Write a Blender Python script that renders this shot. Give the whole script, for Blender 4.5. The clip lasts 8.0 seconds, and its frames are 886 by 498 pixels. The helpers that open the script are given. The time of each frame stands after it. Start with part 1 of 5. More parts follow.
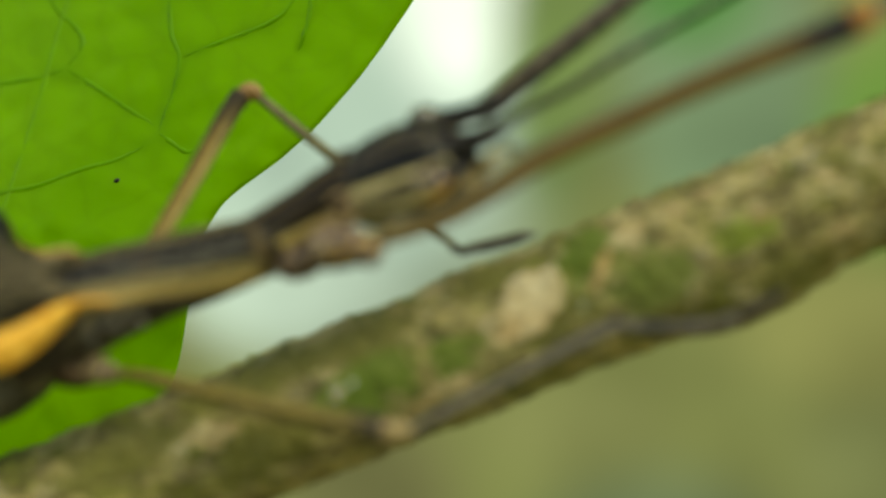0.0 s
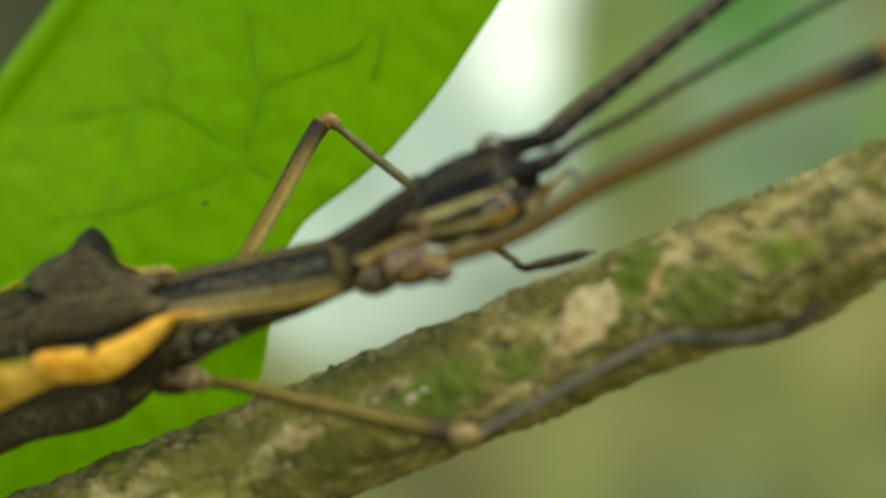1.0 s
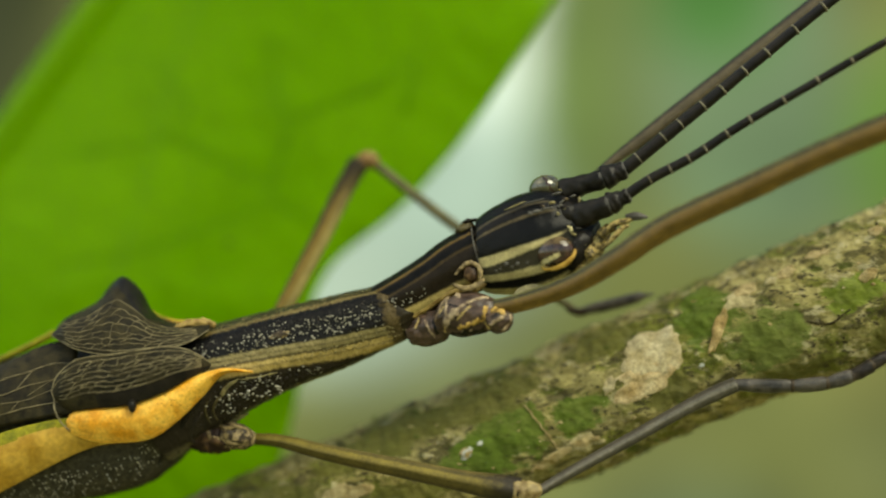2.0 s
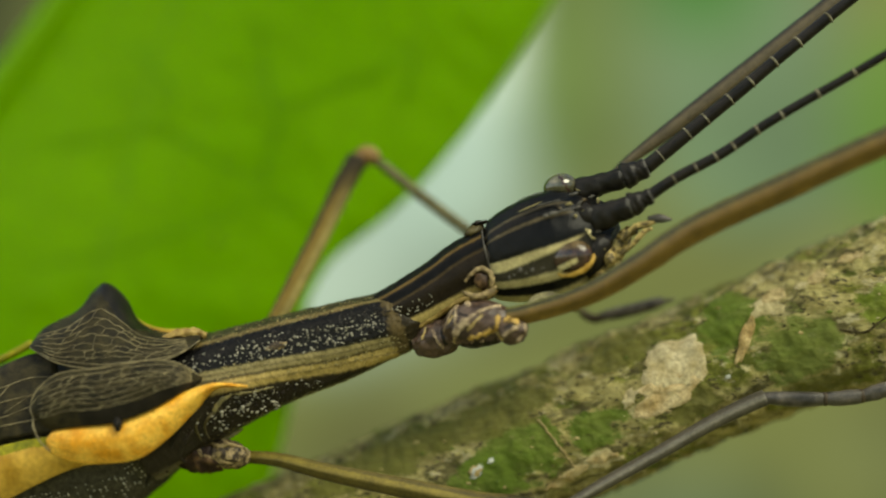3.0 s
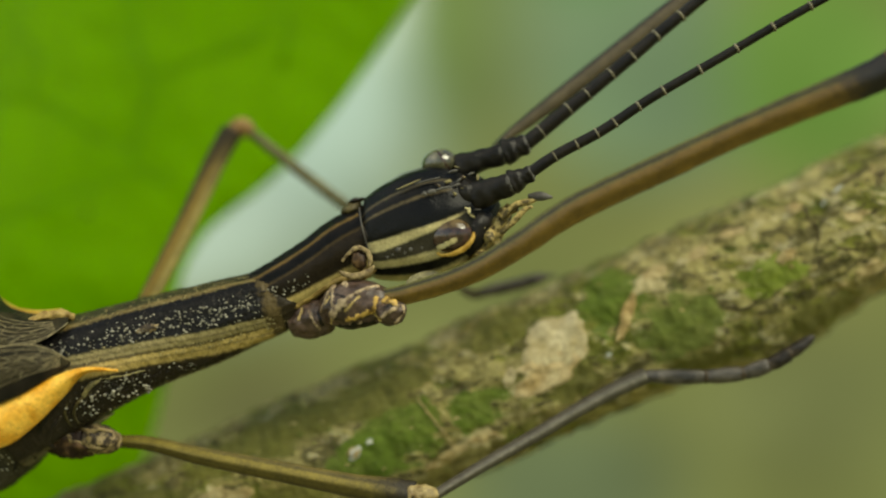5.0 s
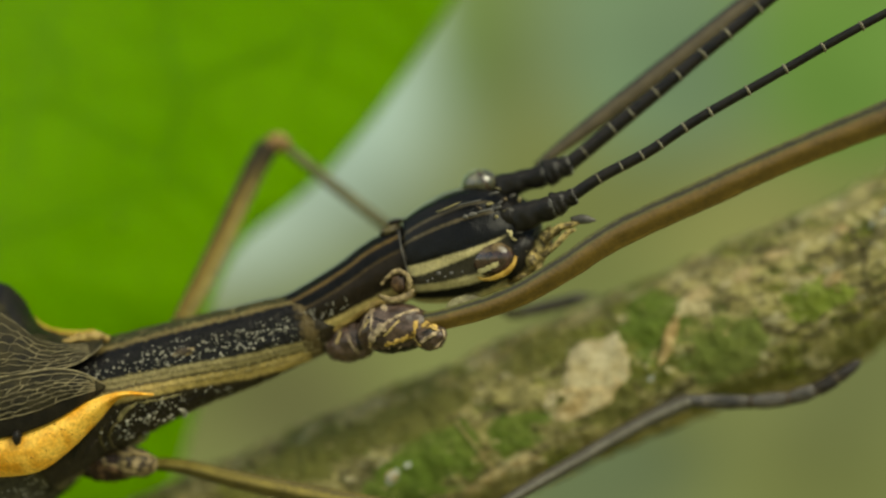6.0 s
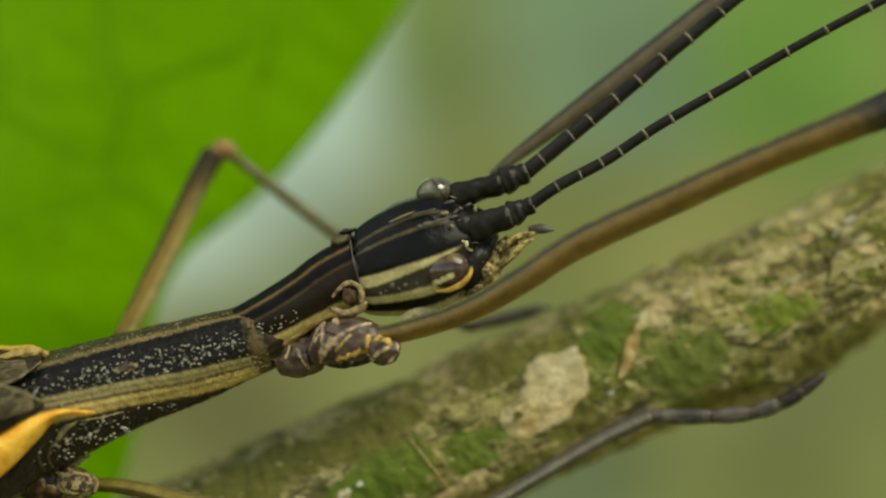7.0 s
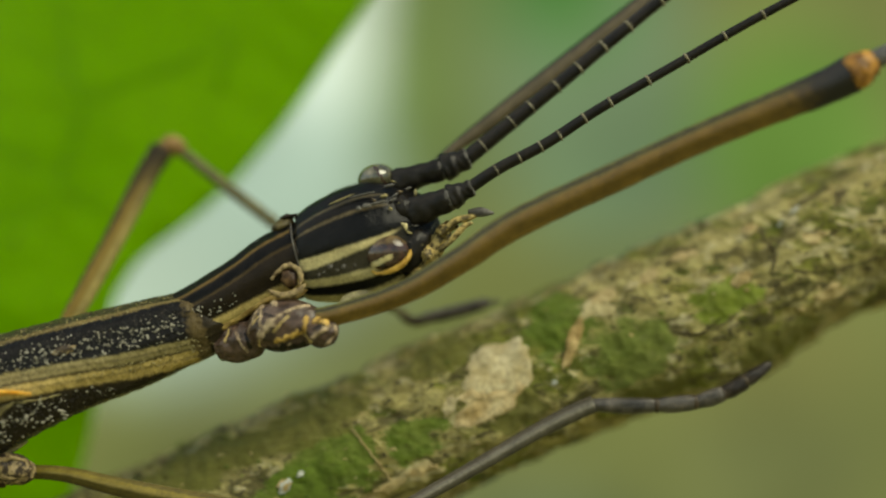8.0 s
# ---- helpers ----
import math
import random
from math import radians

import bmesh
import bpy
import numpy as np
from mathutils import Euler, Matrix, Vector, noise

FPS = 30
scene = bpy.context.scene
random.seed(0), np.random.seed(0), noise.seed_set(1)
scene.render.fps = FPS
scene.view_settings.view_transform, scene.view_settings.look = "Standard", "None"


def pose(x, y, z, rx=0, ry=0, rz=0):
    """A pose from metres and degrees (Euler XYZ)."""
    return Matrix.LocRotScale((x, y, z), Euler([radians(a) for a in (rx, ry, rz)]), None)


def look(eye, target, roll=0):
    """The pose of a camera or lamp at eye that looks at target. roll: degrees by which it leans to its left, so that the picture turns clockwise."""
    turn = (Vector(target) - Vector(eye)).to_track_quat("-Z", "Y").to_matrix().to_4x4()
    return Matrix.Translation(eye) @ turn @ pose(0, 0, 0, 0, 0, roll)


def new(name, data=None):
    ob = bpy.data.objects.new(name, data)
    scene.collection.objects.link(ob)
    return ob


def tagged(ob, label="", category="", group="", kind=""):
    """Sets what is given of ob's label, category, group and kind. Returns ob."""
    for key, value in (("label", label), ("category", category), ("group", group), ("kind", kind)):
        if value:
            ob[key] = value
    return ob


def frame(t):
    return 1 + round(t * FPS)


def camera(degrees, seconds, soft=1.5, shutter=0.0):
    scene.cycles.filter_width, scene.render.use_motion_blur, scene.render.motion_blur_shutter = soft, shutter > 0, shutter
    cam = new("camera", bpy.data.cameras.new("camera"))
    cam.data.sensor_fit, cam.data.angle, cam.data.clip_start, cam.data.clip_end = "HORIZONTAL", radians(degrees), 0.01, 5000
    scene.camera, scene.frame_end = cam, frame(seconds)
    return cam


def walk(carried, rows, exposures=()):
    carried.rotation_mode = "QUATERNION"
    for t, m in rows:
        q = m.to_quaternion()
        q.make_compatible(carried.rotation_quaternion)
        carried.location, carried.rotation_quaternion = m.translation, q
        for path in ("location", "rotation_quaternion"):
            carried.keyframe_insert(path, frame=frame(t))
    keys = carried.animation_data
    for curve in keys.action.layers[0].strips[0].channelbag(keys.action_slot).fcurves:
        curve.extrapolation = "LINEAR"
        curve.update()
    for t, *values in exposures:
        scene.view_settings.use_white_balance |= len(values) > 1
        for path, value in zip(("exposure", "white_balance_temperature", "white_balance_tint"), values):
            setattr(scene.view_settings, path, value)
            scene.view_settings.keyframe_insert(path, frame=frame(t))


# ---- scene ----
from mathutils.bvhtree import BVHTree

MM = 0.001

# ---- camera and its way ----
cam = camera(30, 8.0, soft=2.2)
walk(cam, [
    (0, pose(0.00659, -0.06187, -0.00677, 95.973, -1.907, 6.387)),
    (0.2, pose(0.00624, -0.06268, -0.00697, 96.169, -1.937, 5.917)),
    (0.5, pose(0.00811, -0.06615, -0.00801, 96.846, -1.969, 6.997)),
    (1, pose(0.00698, -0.06746, -0.00683, 96.076, -1.946, 8.440)),
    (1.5, pose(0.00196, -0.06708, -0.00419, 95.293, -1.300, 7.311)),
    (2.8, pose(0.00031, -0.06165, -0.00405, 96.118, -0.520, 4.523)),
    (3, pose(-0.00082, -0.06105, -0.00231, 94.447, -0.544, 4.641)),
    (3.5, pose(-0.00203, -0.05959, -0.00039, 92.278, -0.472, 3.544)),
    (3.7, pose(-0.00145, -0.05943, -0.00078, 92.235, -0.397, 2.805)),
    (3.9, pose(-0.00087, -0.05927, -0.00116, 91.932, -0.312, 1.754)),
    (4, pose(-0.00053, -0.05918, -0.00139, 91.897, -0.266, 1.112)),
    (4.2, pose(-0.00031, -0.05940, -0.00081, 91.023, -0.146, 0.197)),
    (4.5, pose(0.00000, -0.05971, 0.00000, 90.000, -0.000, 0.000)),
    (4.9, pose(-0.00039, -0.05975, -0.00026, 91.454, -0.077, 0.387)),
    (5, pose(-0.00053, -0.05976, -0.00034, 91.920, -0.109, 0.778)),
    (5.2, pose(-0.00099, -0.05996, -0.00072, 92.843, -0.193, 1.103)),
    (6.3, pose(-0.00192, -0.05826, 0.00264, 89.875, -0.443, 1.094)),
    (6.5, pose(-0.00222, -0.05809, 0.00244, 90.666, -0.444, 0.953)),
    (6.7, pose(-0.00196, -0.05808, 0.00213, 91.246, 0.079, 0.886)),
    (7, pose(-0.00192, -0.05680, 0.00206, 90.782, -0.226, -0.744)),
    (7.2, pose(-0.00012, -0.05661, 0.00028, 91.671, 0.613, -0.256)),
    (7.5, pose(0.00070, -0.05616, -0.00112, 92.416, -0.043, -0.680)),
    (7.7, pose(0.00147, -0.05656, -0.00227, 93.706, 0.051, 0.000)),
    (8, pose(0.00120, -0.05649, -0.00305, 95.453, -0.326, 0.327)),
], exposures=[(0, 0.62, 7900, -5), (1.2, 0.60, 7900, -5), (3.0, 0.54, 7900, -5), (5.5, 0.52, 7900, -5), (8, 0.45, 7900, -5)])
# a close-up lens with a wide aperture; the photographer pulls the focus from the leaf to the insect
focus_mark = tagged(new("focus_mark"), kind="structure")
cam.data.dof.use_dof = True
cam.data.dof.focus_object = focus_mark
cam.data.dof.aperture_fstop = 12.0

# ---- daylight ----
SUN_ELEVATION, SUN_TURN = radians(47), radians(240)
world = bpy.data.worlds.new("daylight")
scene.world = world
world.use_nodes = True
wn, wl = world.node_tree.nodes, world.node_tree.links
sky = wn.new("ShaderNodeTexSky")
sky.sky_type, sky.sun_disc = "NISHITA", False
sky.sun_elevation, sky.sun_rotation = SUN_ELEVATION, SUN_TURN
wl.new(sky.outputs[0], wn["Background"].inputs[0])
wn["Background"].inputs[1].default_value = 0.15
sun = new("sun", bpy.data.lights.new("sun", "SUN"))
sun.data.energy, sun.data.angle, sun.data.color = 2.9, radians(36), (1.0, 0.96, 0.88)
sun.matrix_basis = look((0, 0, 0), (-0.55, 0.45, -0.75))


# ---- materials ----
def material(name, a, b, size, rough=0.5, bump=0.2, fine=6.0, spec=0.2, c=None, edge=(0.35, 0.65), tone=(0.7, 1.25)):
    """Two colours in soft patches of that size in mm, darkened and lightened by a finer grain, with fine relief. c: a third colour in specks."""
    m = bpy.data.materials.new(name)
    m.use_nodes = True
    n, l = m.node_tree.nodes, m.node_tree.links
    p = n["Principled BSDF"]
    co = n.new("ShaderNodeTexCoord")
    big, small = n.new("ShaderNodeTexNoise"), n.new("ShaderNodeTexNoise")
    big.inputs["Scale"].default_value, big.inputs["Detail"].default_value = 1 / (size * MM), 4
    small.inputs["Scale"].default_value, small.inputs["Detail"].default_value = fine / (size * MM), 5
    ramp = n.new("ShaderNodeValToRGB")
    ramp.color_ramp.elements[0].position, ramp.color_ramp.elements[1].position = edge
    ramp.color_ramp.elements[0].color, ramp.color_ramp.elements[1].color = (*a, 1), (*b, 1)
    grain = n.new("ShaderNodeMapRange")
    grain.inputs["From Min"].default_value, grain.inputs["From Max"].default_value = 0.3, 0.7
    grain.inputs["To Min"].default_value, grain.inputs["To Max"].default_value = tone
    mul = n.new("ShaderNodeVectorMath")
    mul.operation = "SCALE"
    for t in (big, small):
        l.new(co.outputs["Object"], t.inputs["Vector"])
    l.new(big.outputs[0], ramp.inputs[0])
    l.new(small.outputs[0], grain.inputs[0])
    colour = ramp.outputs[0]
    if c:
        spot = n.new("ShaderNodeTexVoronoi")
        spot.inputs["Scale"].default_value = fine * 0.6 / (size * MM)
        step = n.new("ShaderNodeValToRGB")
        step.color_ramp.elements[0].position, step.color_ramp.elements[1].position = 0.18, 0.3
        step.color_ramp.elements[0].color, step.color_ramp.elements[1].color = (1, 1, 1, 1), (0, 0, 0, 1)
        mix = n.new("ShaderNodeMix")
        mix.data_type = "RGBA"
        mix.inputs["B"].default_value = (*c, 1)
        l.new(co.outputs["Object"], spot.inputs["Vector"])
        l.new(spot.outputs[0], step.inputs[0])
        l.new(step.outputs[0], mix.inputs["Factor"])
        l.new(colour, mix.inputs["A"])
        colour = mix.outputs["Result"]
    l.new(colour, mul.inputs[0])
    l.new(grain.outputs[0], mul.inputs["Scale"])
    l.new(mul.outputs[0], p.inputs["Base Color"])
    relief = n.new("ShaderNodeBump")
    relief.inputs["Strength"].default_value, relief.inputs["Distance"].default_value = bump, 0.05 * MM
    l.new(small.outputs[0], relief.inputs["Height"])
    l.new(relief.outputs[0], p.inputs["Normal"])
    p.inputs["Roughness"].default_value = rough
    p.inputs["Specular IOR Level"].default_value = spec
    return m


BLACK = material("black_cuticle", (0.007, 0.006, 0.005), (0.015, 0.012, 0.009), 0.5, 0.35, 0.3, 6, 0.15)
DARK = material("dark_brown_cuticle", (0.012, 0.009, 0.007), (0.035, 0.026, 0.018), 0.4, 0.45, 0.3)
ABDOMEN = material("granular_abdomen", (0.024, 0.021, 0.014), (0.062, 0.053, 0.036), 0.25, 0.5, 0.5, 5)
CREAM = material("cream_cuticle", (0.42, 0.35, 0.16), (0.58, 0.51, 0.29), 0.5, 0.45, 0.2)
SIDE = material("yellow_brown_side", (0.16, 0.095, 0.026), (0.34, 0.235, 0.075), 0.35, 0.45, 0.25)
CHEEK = material("pale_cheek", (0.13, 0.11, 0.055), (0.31, 0.27, 0.14), 0.35, 0.45, 0.2)
TAN = material("tan_cuticle", (0.27, 0.19, 0.065), (0.42, 0.31, 0.12), 0.5, 0.45, 0.25)
OLIVE = material("olive_cuticle", (0.13, 0.11, 0.05), (0.28, 0.23, 0.10), 0.35, 0.5, 0.3)
OLIVE_DARK = material("dark_olive_cuticle", (0.028, 0.022, 0.009), (0.085, 0.066, 0.026), 0.5, 0.45, 0.3)
RUST_DARK = material("dark_rust_joint", (0.022, 0.015, 0.009), (0.055, 0.038, 0.022), 0.3, 0.5, 0.3)
GREY = material("grey_brown_cuticle", (0.05, 0.045, 0.038), (0.11, 0.10, 0.085), 0.4, 0.5, 0.3)
SPECK = material("rust_speck", (0.22, 0.09, 0.012), (0.36, 0.16, 0.02), 0.3, 0.5, 0.2)
ORANGE = material("orange_membrane", (0.64, 0.27, 0.016), (0.84, 0.485, 0.08), 0.7, 0.5, 0.5, 6, 0.3, tone=(0.72, 1.15))
YELLOW = material("yellow_membrane", (0.33, 0.18, 0.018), (0.52, 0.32, 0.055), 1.0, 0.5, 0.4, 5, 0.25, tone=(0.75, 1.14))
LIME = material("greenish_edge", (0.13, 0.13, 0.005), (0.24, 0.21, 0.010), 0.8, 0.5, 0.2)
WING = material("dark_wing_membrane", (0.010, 0.008, 0.004), (0.034, 0.027, 0.011), 0.5, 0.6, 0.5, 6, 0.12)
VEIN = material("pale_wing_vein", (0.09, 0.071, 0.036), (0.24, 0.195, 0.105), 0.4, 0.5, 0.1)
JOINT = material("pale_joint", (0.030, 0.019, 0.010), (0.25, 0.18, 0.085), 0.22, 0.5, 0.4, 5, 0.3, edge=(0.46, 0.6))
RIDGE = material("tan_ridge", (0.09, 0.06, 0.028), (0.34, 0.25, 0.12), 0.18, 0.45, 0.3)
HIP = material("brown_hip", (0.022, 0.012, 0.008), (0.11, 0.062, 0.028), 0.5, 0.4, 0.4, 5, 0.12, edge=(0.45, 0.62))
PLATE = material("purplish_plate", (0.030, 0.018, 0.013), (0.085, 0.052, 0.036), 0.5, 0.35, 0.3, 5, 0.3)
OCHRE = material("ochre_patch", (0.10, 0.055, 0.015), (0.46, 0.29, 0.07), 0.25, 0.4, 0.3, 6, edge=(0.40, 0.58))
PALE = material("pale_pinkish_ridge", (0.12, 0.08, 0.05), (0.40, 0.30, 0.18), 0.25, 0.4, 0.3)
ANTENNA_RING = material("pale_antenna_ring", (0.10, 0.085, 0.05), (0.21, 0.185, 0.125), 0.3, 0.5, 0.2)
TIBIA = material("grey_tibia", (0.045, 0.041, 0.040), (0.105, 0.095, 0.085), 0.5, 0.45, 0.35, 6, 0.4)
TARSUS = material("dark_tarsus", (0.016, 0.013, 0.010), (0.075, 0.062, 0.048), 0.45, 0.45, 0.4, 6, 0.4)
FAR_TIBIA = material("dull_olive_tibia", (0.055, 0.050, 0.018), (0.12, 0.105, 0.045), 0.5, 0.5, 0.25)
KNEE = material("cream_knee", (0.12, 0.075, 0.025), (0.33, 0.25, 0.11), 0.3, 0.45, 0.4, 6, 0.3)
KNEE_DULL = material("dull_brown_knee", (0.12, 0.06, 0.018), (0.27, 0.17, 0.06), 0.4, 0.5, 0.3)
KNEE_ORANGE = material("orange_knee", (0.07, 0.03, 0.010), (0.40, 0.19, 0.035), 0.5, 0.4, 0.3)
GRANULE = material("white_granule", (0.13, 0.12, 0.085), (0.36, 0.33, 0.26), 0.2, 0.4, 0.1)
EYE = material("eye_facets", (0.015, 0.008, 0.006), (0.06, 0.03, 0.02), 0.25, 0.10, 0.05, spec=0.6)
OCHRE_EYE = material("yellow_crescent", (0.27, 0.15, 0.025), (0.50, 0.31, 0.06), 0.4, 0.3, 0.2)
EYE_TOP = material("brown_eye_cap", (0.035, 0.020, 0.009), (0.12, 0.080, 0.034), 0.3, 0.2, 0.05, spec=0.3)
EYE_FAR = material("far_eye_facets", (0.02, 0.018, 0.010), (0.11, 0.10, 0.055), 0.6, 0.07, 0.05, spec=0.8)
MOUTH = material("yellow_mouthparts", (0.07, 0.05, 0.018), (0.38, 0.28, 0.10), 0.2, 0.45, 0.3, edge=(0.42, 0.58))
LICHEN_WARM = material("tan_lichen_crust", (0.34, 0.235, 0.10), (0.50, 0.40, 0.23), 0.6, 0.85, 0.7, 6, 0.2)
FLECK = material("white_fleck", (0.26, 0.26, 0.22), (0.42, 0.42, 0.37), 0.3, 0.7, 0.5, 5, 0.3)
LICHEN_DULL = material("dull_cream_crust", (0.26, 0.215, 0.10), (0.42, 0.35, 0.19), 0.4, 0.85, 0.6, 6, 0.2)
LICHEN = material("pale_lichen_crust", (0.31, 0.245, 0.12), (0.50, 0.42, 0.26), 0.7, 0.85, 0.7, 6, 0.2)
MOSS = material("green_algae", (0.055, 0.085, 0.010), (0.12, 0.15, 0.022), 0.8, 0.8, 0.6, 7, 0.25)
FLAKE = material("tan_bark_flake", (0.26, 0.185, 0.075), (0.40, 0.315, 0.155), 0.5, 0.8, 0.5, 6, 0.2)
FLAKE_WARM = material("orange_tan_flake", (0.25, 0.165, 0.06), (0.40, 0.295, 0.135), 0.5, 0.8, 0.5, 6, 0.2)
CRACK = material("dark_bark_crumb", (0.03, 0.024, 0.010), (0.07, 0.055, 0.025), 0.4, 0.9, 0.4, 5, 0.1)
# made pale so that the floor throws light up at the undersides
BOUNCE_FLOOR = material("bounce_floor", (0.19, 0.19, 0.075), (0.29, 0.26, 0.12), 60, 0.9, 0.2, 8, 0.1)


def banded(name, limits, colours, edge=0.03, ragged=0.05, rough=0.45, spec=0.3, size=0.4, fade=()):
    """Lengthwise bands on a skin, from its upper outline (v = -1) to its lower one (v = 1). limits: (v at the start, v at the end) between
    the colours. fade: (s from, s to, colour) lays a colour over a stretch of the length. Edges are a little ragged; grain and relief as elsewhere."""
    m = bpy.data.materials.new(name)
    m.use_nodes = True
    n, l = m.node_tree.nodes, m.node_tree.links
    p = n["Principled BSDF"]
    uv, co, sep = n.new("ShaderNodeUVMap"), n.new("ShaderNodeTexCoord"), n.new("ShaderNodeSeparateXYZ")
    l.new(uv.outputs[0], sep.inputs[0])

    def cloud(mm, detail):
        t = n.new("ShaderNodeTexNoise")
        t.inputs["Scale"].default_value, t.inputs["Detail"].default_value = 1 / (mm * MM), detail
        l.new(co.outputs["Object"], t.inputs["Vector"])
        return t.outputs[0]

    def calc(kind, a, b):
        k = n.new("ShaderNodeMath")
        k.operation = kind
        for q, x in enumerate((a, b)):
            if isinstance(x, (int, float)):
                k.inputs[q].default_value = x
            else:
                l.new(x, k.inputs[q])
        return k.outputs[0]

    def lay(a, colour, factor):
        mix = n.new("ShaderNodeMix")
        mix.data_type = "RGBA"
        if isinstance(a, tuple):
            mix.inputs["A"].default_value = (*a, 1)
        else:
            l.new(a, mix.inputs["A"])
        mix.inputs["B"].default_value = (*colour, 1)
        l.new(factor, mix.inputs["Factor"])
        return mix.outputs["Result"]

    def step(x, lo, hi):
        r = n.new("ShaderNodeMapRange")
        r.interpolation_type = "SMOOTHSTEP"
        r.inputs["From Min"].default_value, r.inputs["From Max"].default_value = lo, hi
        l.new(x, r.inputs[0])
        return r.outputs[0]

    shake = calc("MULTIPLY", calc("SUBTRACT", cloud(0.18, 3), 0.5), ragged * 4)
    v = calc("ADD", calc("SUBTRACT", calc("MULTIPLY", sep.outputs[1], 2.0), 1.0), shake)
    col = colours[0]
    for (a, b), c in zip(limits, colours[1:]):
        edge_at = calc("ADD", calc("MULTIPLY", sep.outputs[0], b - a), a)
        col = lay(col, c, step(calc("SUBTRACT", v, edge_at), -edge, edge))
    for s0, s1, c in fade:
        col = lay(col, c, step(calc("ADD", sep.outputs[0], calc("MULTIPLY", shake, 0.6)), s0, s1))
    big, fine = cloud(size, 4), cloud(size / 5, 5)
    tone = n.new("ShaderNodeMapRange")
    tone.inputs["From Min"].default_value, tone.inputs["From Max"].default_value = 0.6, 1.4
    tone.inputs["To Min"].default_value, tone.inputs["To Max"].default_value = 0.6, 1.4
    l.new(calc("ADD", big, fine), tone.inputs[0])
    mul = n.new("ShaderNodeVectorMath")
    mul.operation = "SCALE"
    l.new(col, mul.inputs[0])
    l.new(tone.outputs[0], mul.inputs["Scale"])
    l.new(mul.outputs[0], p.inputs["Base Color"])
    relief = n.new("ShaderNodeBump")
    relief.inputs["Strength"].default_value, relief.inputs["Distance"].default_value = 0.45, 0.05 * MM
    l.new(fine, relief.inputs["Height"])
    l.new(relief.outputs[0], p.inputs["Normal"])
    p.inputs["Roughness"].default_value, p.inputs["Specular IOR Level"].default_value = rough, spec
    return m


INK, INK_WARM, BUFF, SAND, STRAW = (0.004, 0.0037, 0.0033), (0.022, 0.017, 0.011), (0.43, 0.36, 0.18), (0.36, 0.27, 0.10), (0.21, 0.17, 0.075)
HEAD_SKIN = banded("striped_head", [(-0.70, -0.66), (-0.65, -0.62), (-0.50, -0.42), (-0.45, -0.39), (0.08, 0.11), (0.36, 0.05), (0.55, 0.52), (0.72, 0.66), (0.89, 0.86)],
                   [INK, (0.07, 0.055, 0.03), INK, (0.09, 0.068, 0.035), INK, BUFF, (0.036, 0.031, 0.021), BUFF, INK, BUFF], 0.035, 0.012, 0.30, 0.12, fade=[(0.66, 0.78, INK)])
NECK_SKIN = banded("lined_pronotum", [(-0.72, -0.76), (-0.62, -0.69), (-0.28, -0.39), (-0.19, -0.33), (0.42, 0.52), (0.80, 0.74)],
                   [INK, (0.12, 0.074, 0.022), INK, (0.050, 0.033, 0.013), (0.014, 0.010, 0.006), SAND, (0.05, 0.03, 0.018)], 0.06, 0.02, 0.32, 0.08)
# the last, paler band paints a rim light along the thorax's lower edge
MESO_SKIN = banded("banded_thorax", [(-0.84, -0.86), (-0.72, -0.77), (-0.55, -0.62), (0.45, -0.56), (0.58, -0.50), (0.62, -0.47), (0.74, -0.42), (0.80, -0.36), (0.93, -0.29), (0.96, -0.26), (1.13, -0.18), (1.17, -0.14), (1.3, 0.90)],
                   [(0.03, 0.028, 0.012), (0.125, 0.09, 0.034), INK, (0.008, 0.007, 0.006), STRAW, (0.09, 0.068, 0.03), STRAW, (0.05, 0.036, 0.016), (0.38, 0.28, 0.10), (0.17, 0.12, 0.05), (0.36, 0.26, 0.09), (0.05, 0.035, 0.015), INK_WARM, (0.12, 0.10, 0.06)], 0.04, 0.022, 0.36, 0.11, fade=[(0.088, 0.066, (0.075, 0.053, 0.022)), (0.040, 0.028, (0.02, 0.015, 0.008))])
FRONT_SKIN = banded("brown_grooved_femur", [(-0.90, -0.90), (-0.66, -0.68), (-0.48, -0.50), (0.86, 0.88)], [(0.080, 0.076, 0.018), (0.022, 0.018, 0.006), (0.068, 0.060, 0.014), (0.105, 0.062, 0.011), (0.150, 0.092, 0.018)],
                    0.06, 0.05, 0.42, 0.3, 0.6, [(0.85, 0.95, (0.012, 0.010, 0.008))])
FAR_FRONT_SKIN = banded("brown_far_femur", [(-0.72, -0.78), (-0.5, -0.5)], [(0.010, 0.009, 0.006), (0.04, 0.030, 0.017), (0.082, 0.062, 0.033)], 0.08, 0.04, 0.5, 0.3, 0.6)
MIDDLE_SKIN = banded("olive_grooved_femur", [(-0.99, -0.74), (-0.99, -0.52), (0.10, 0.02), (0.12, 0.26), (0.92, 0.78)], [(0.10, 0.075, 0.018), (0.03, 0.022, 0.009), (0.145, 0.110, 0.022), (0.066, 0.050, 0.014), (0.09, 0.068, 0.016), (0.045, 0.032, 0.011)],
                     0.20, 0.06, 0.45, 0.25, 0.6, [(0.80, 0.98, (0.02, 0.015, 0.009))])
TIBIA_SKIN = banded("streaked_tibia", [(-0.62, -0.55), (-0.15, -0.15), (0.22, 0.25), (0.70, 0.70)], [(0.055, 0.046, 0.032), (0.095, 0.084, 0.066), (0.14, 0.125, 0.098), (0.085, 0.074, 0.058), (0.05, 0.042, 0.030)], 0.16, 0.06, 0.45, 0.2, 0.5)
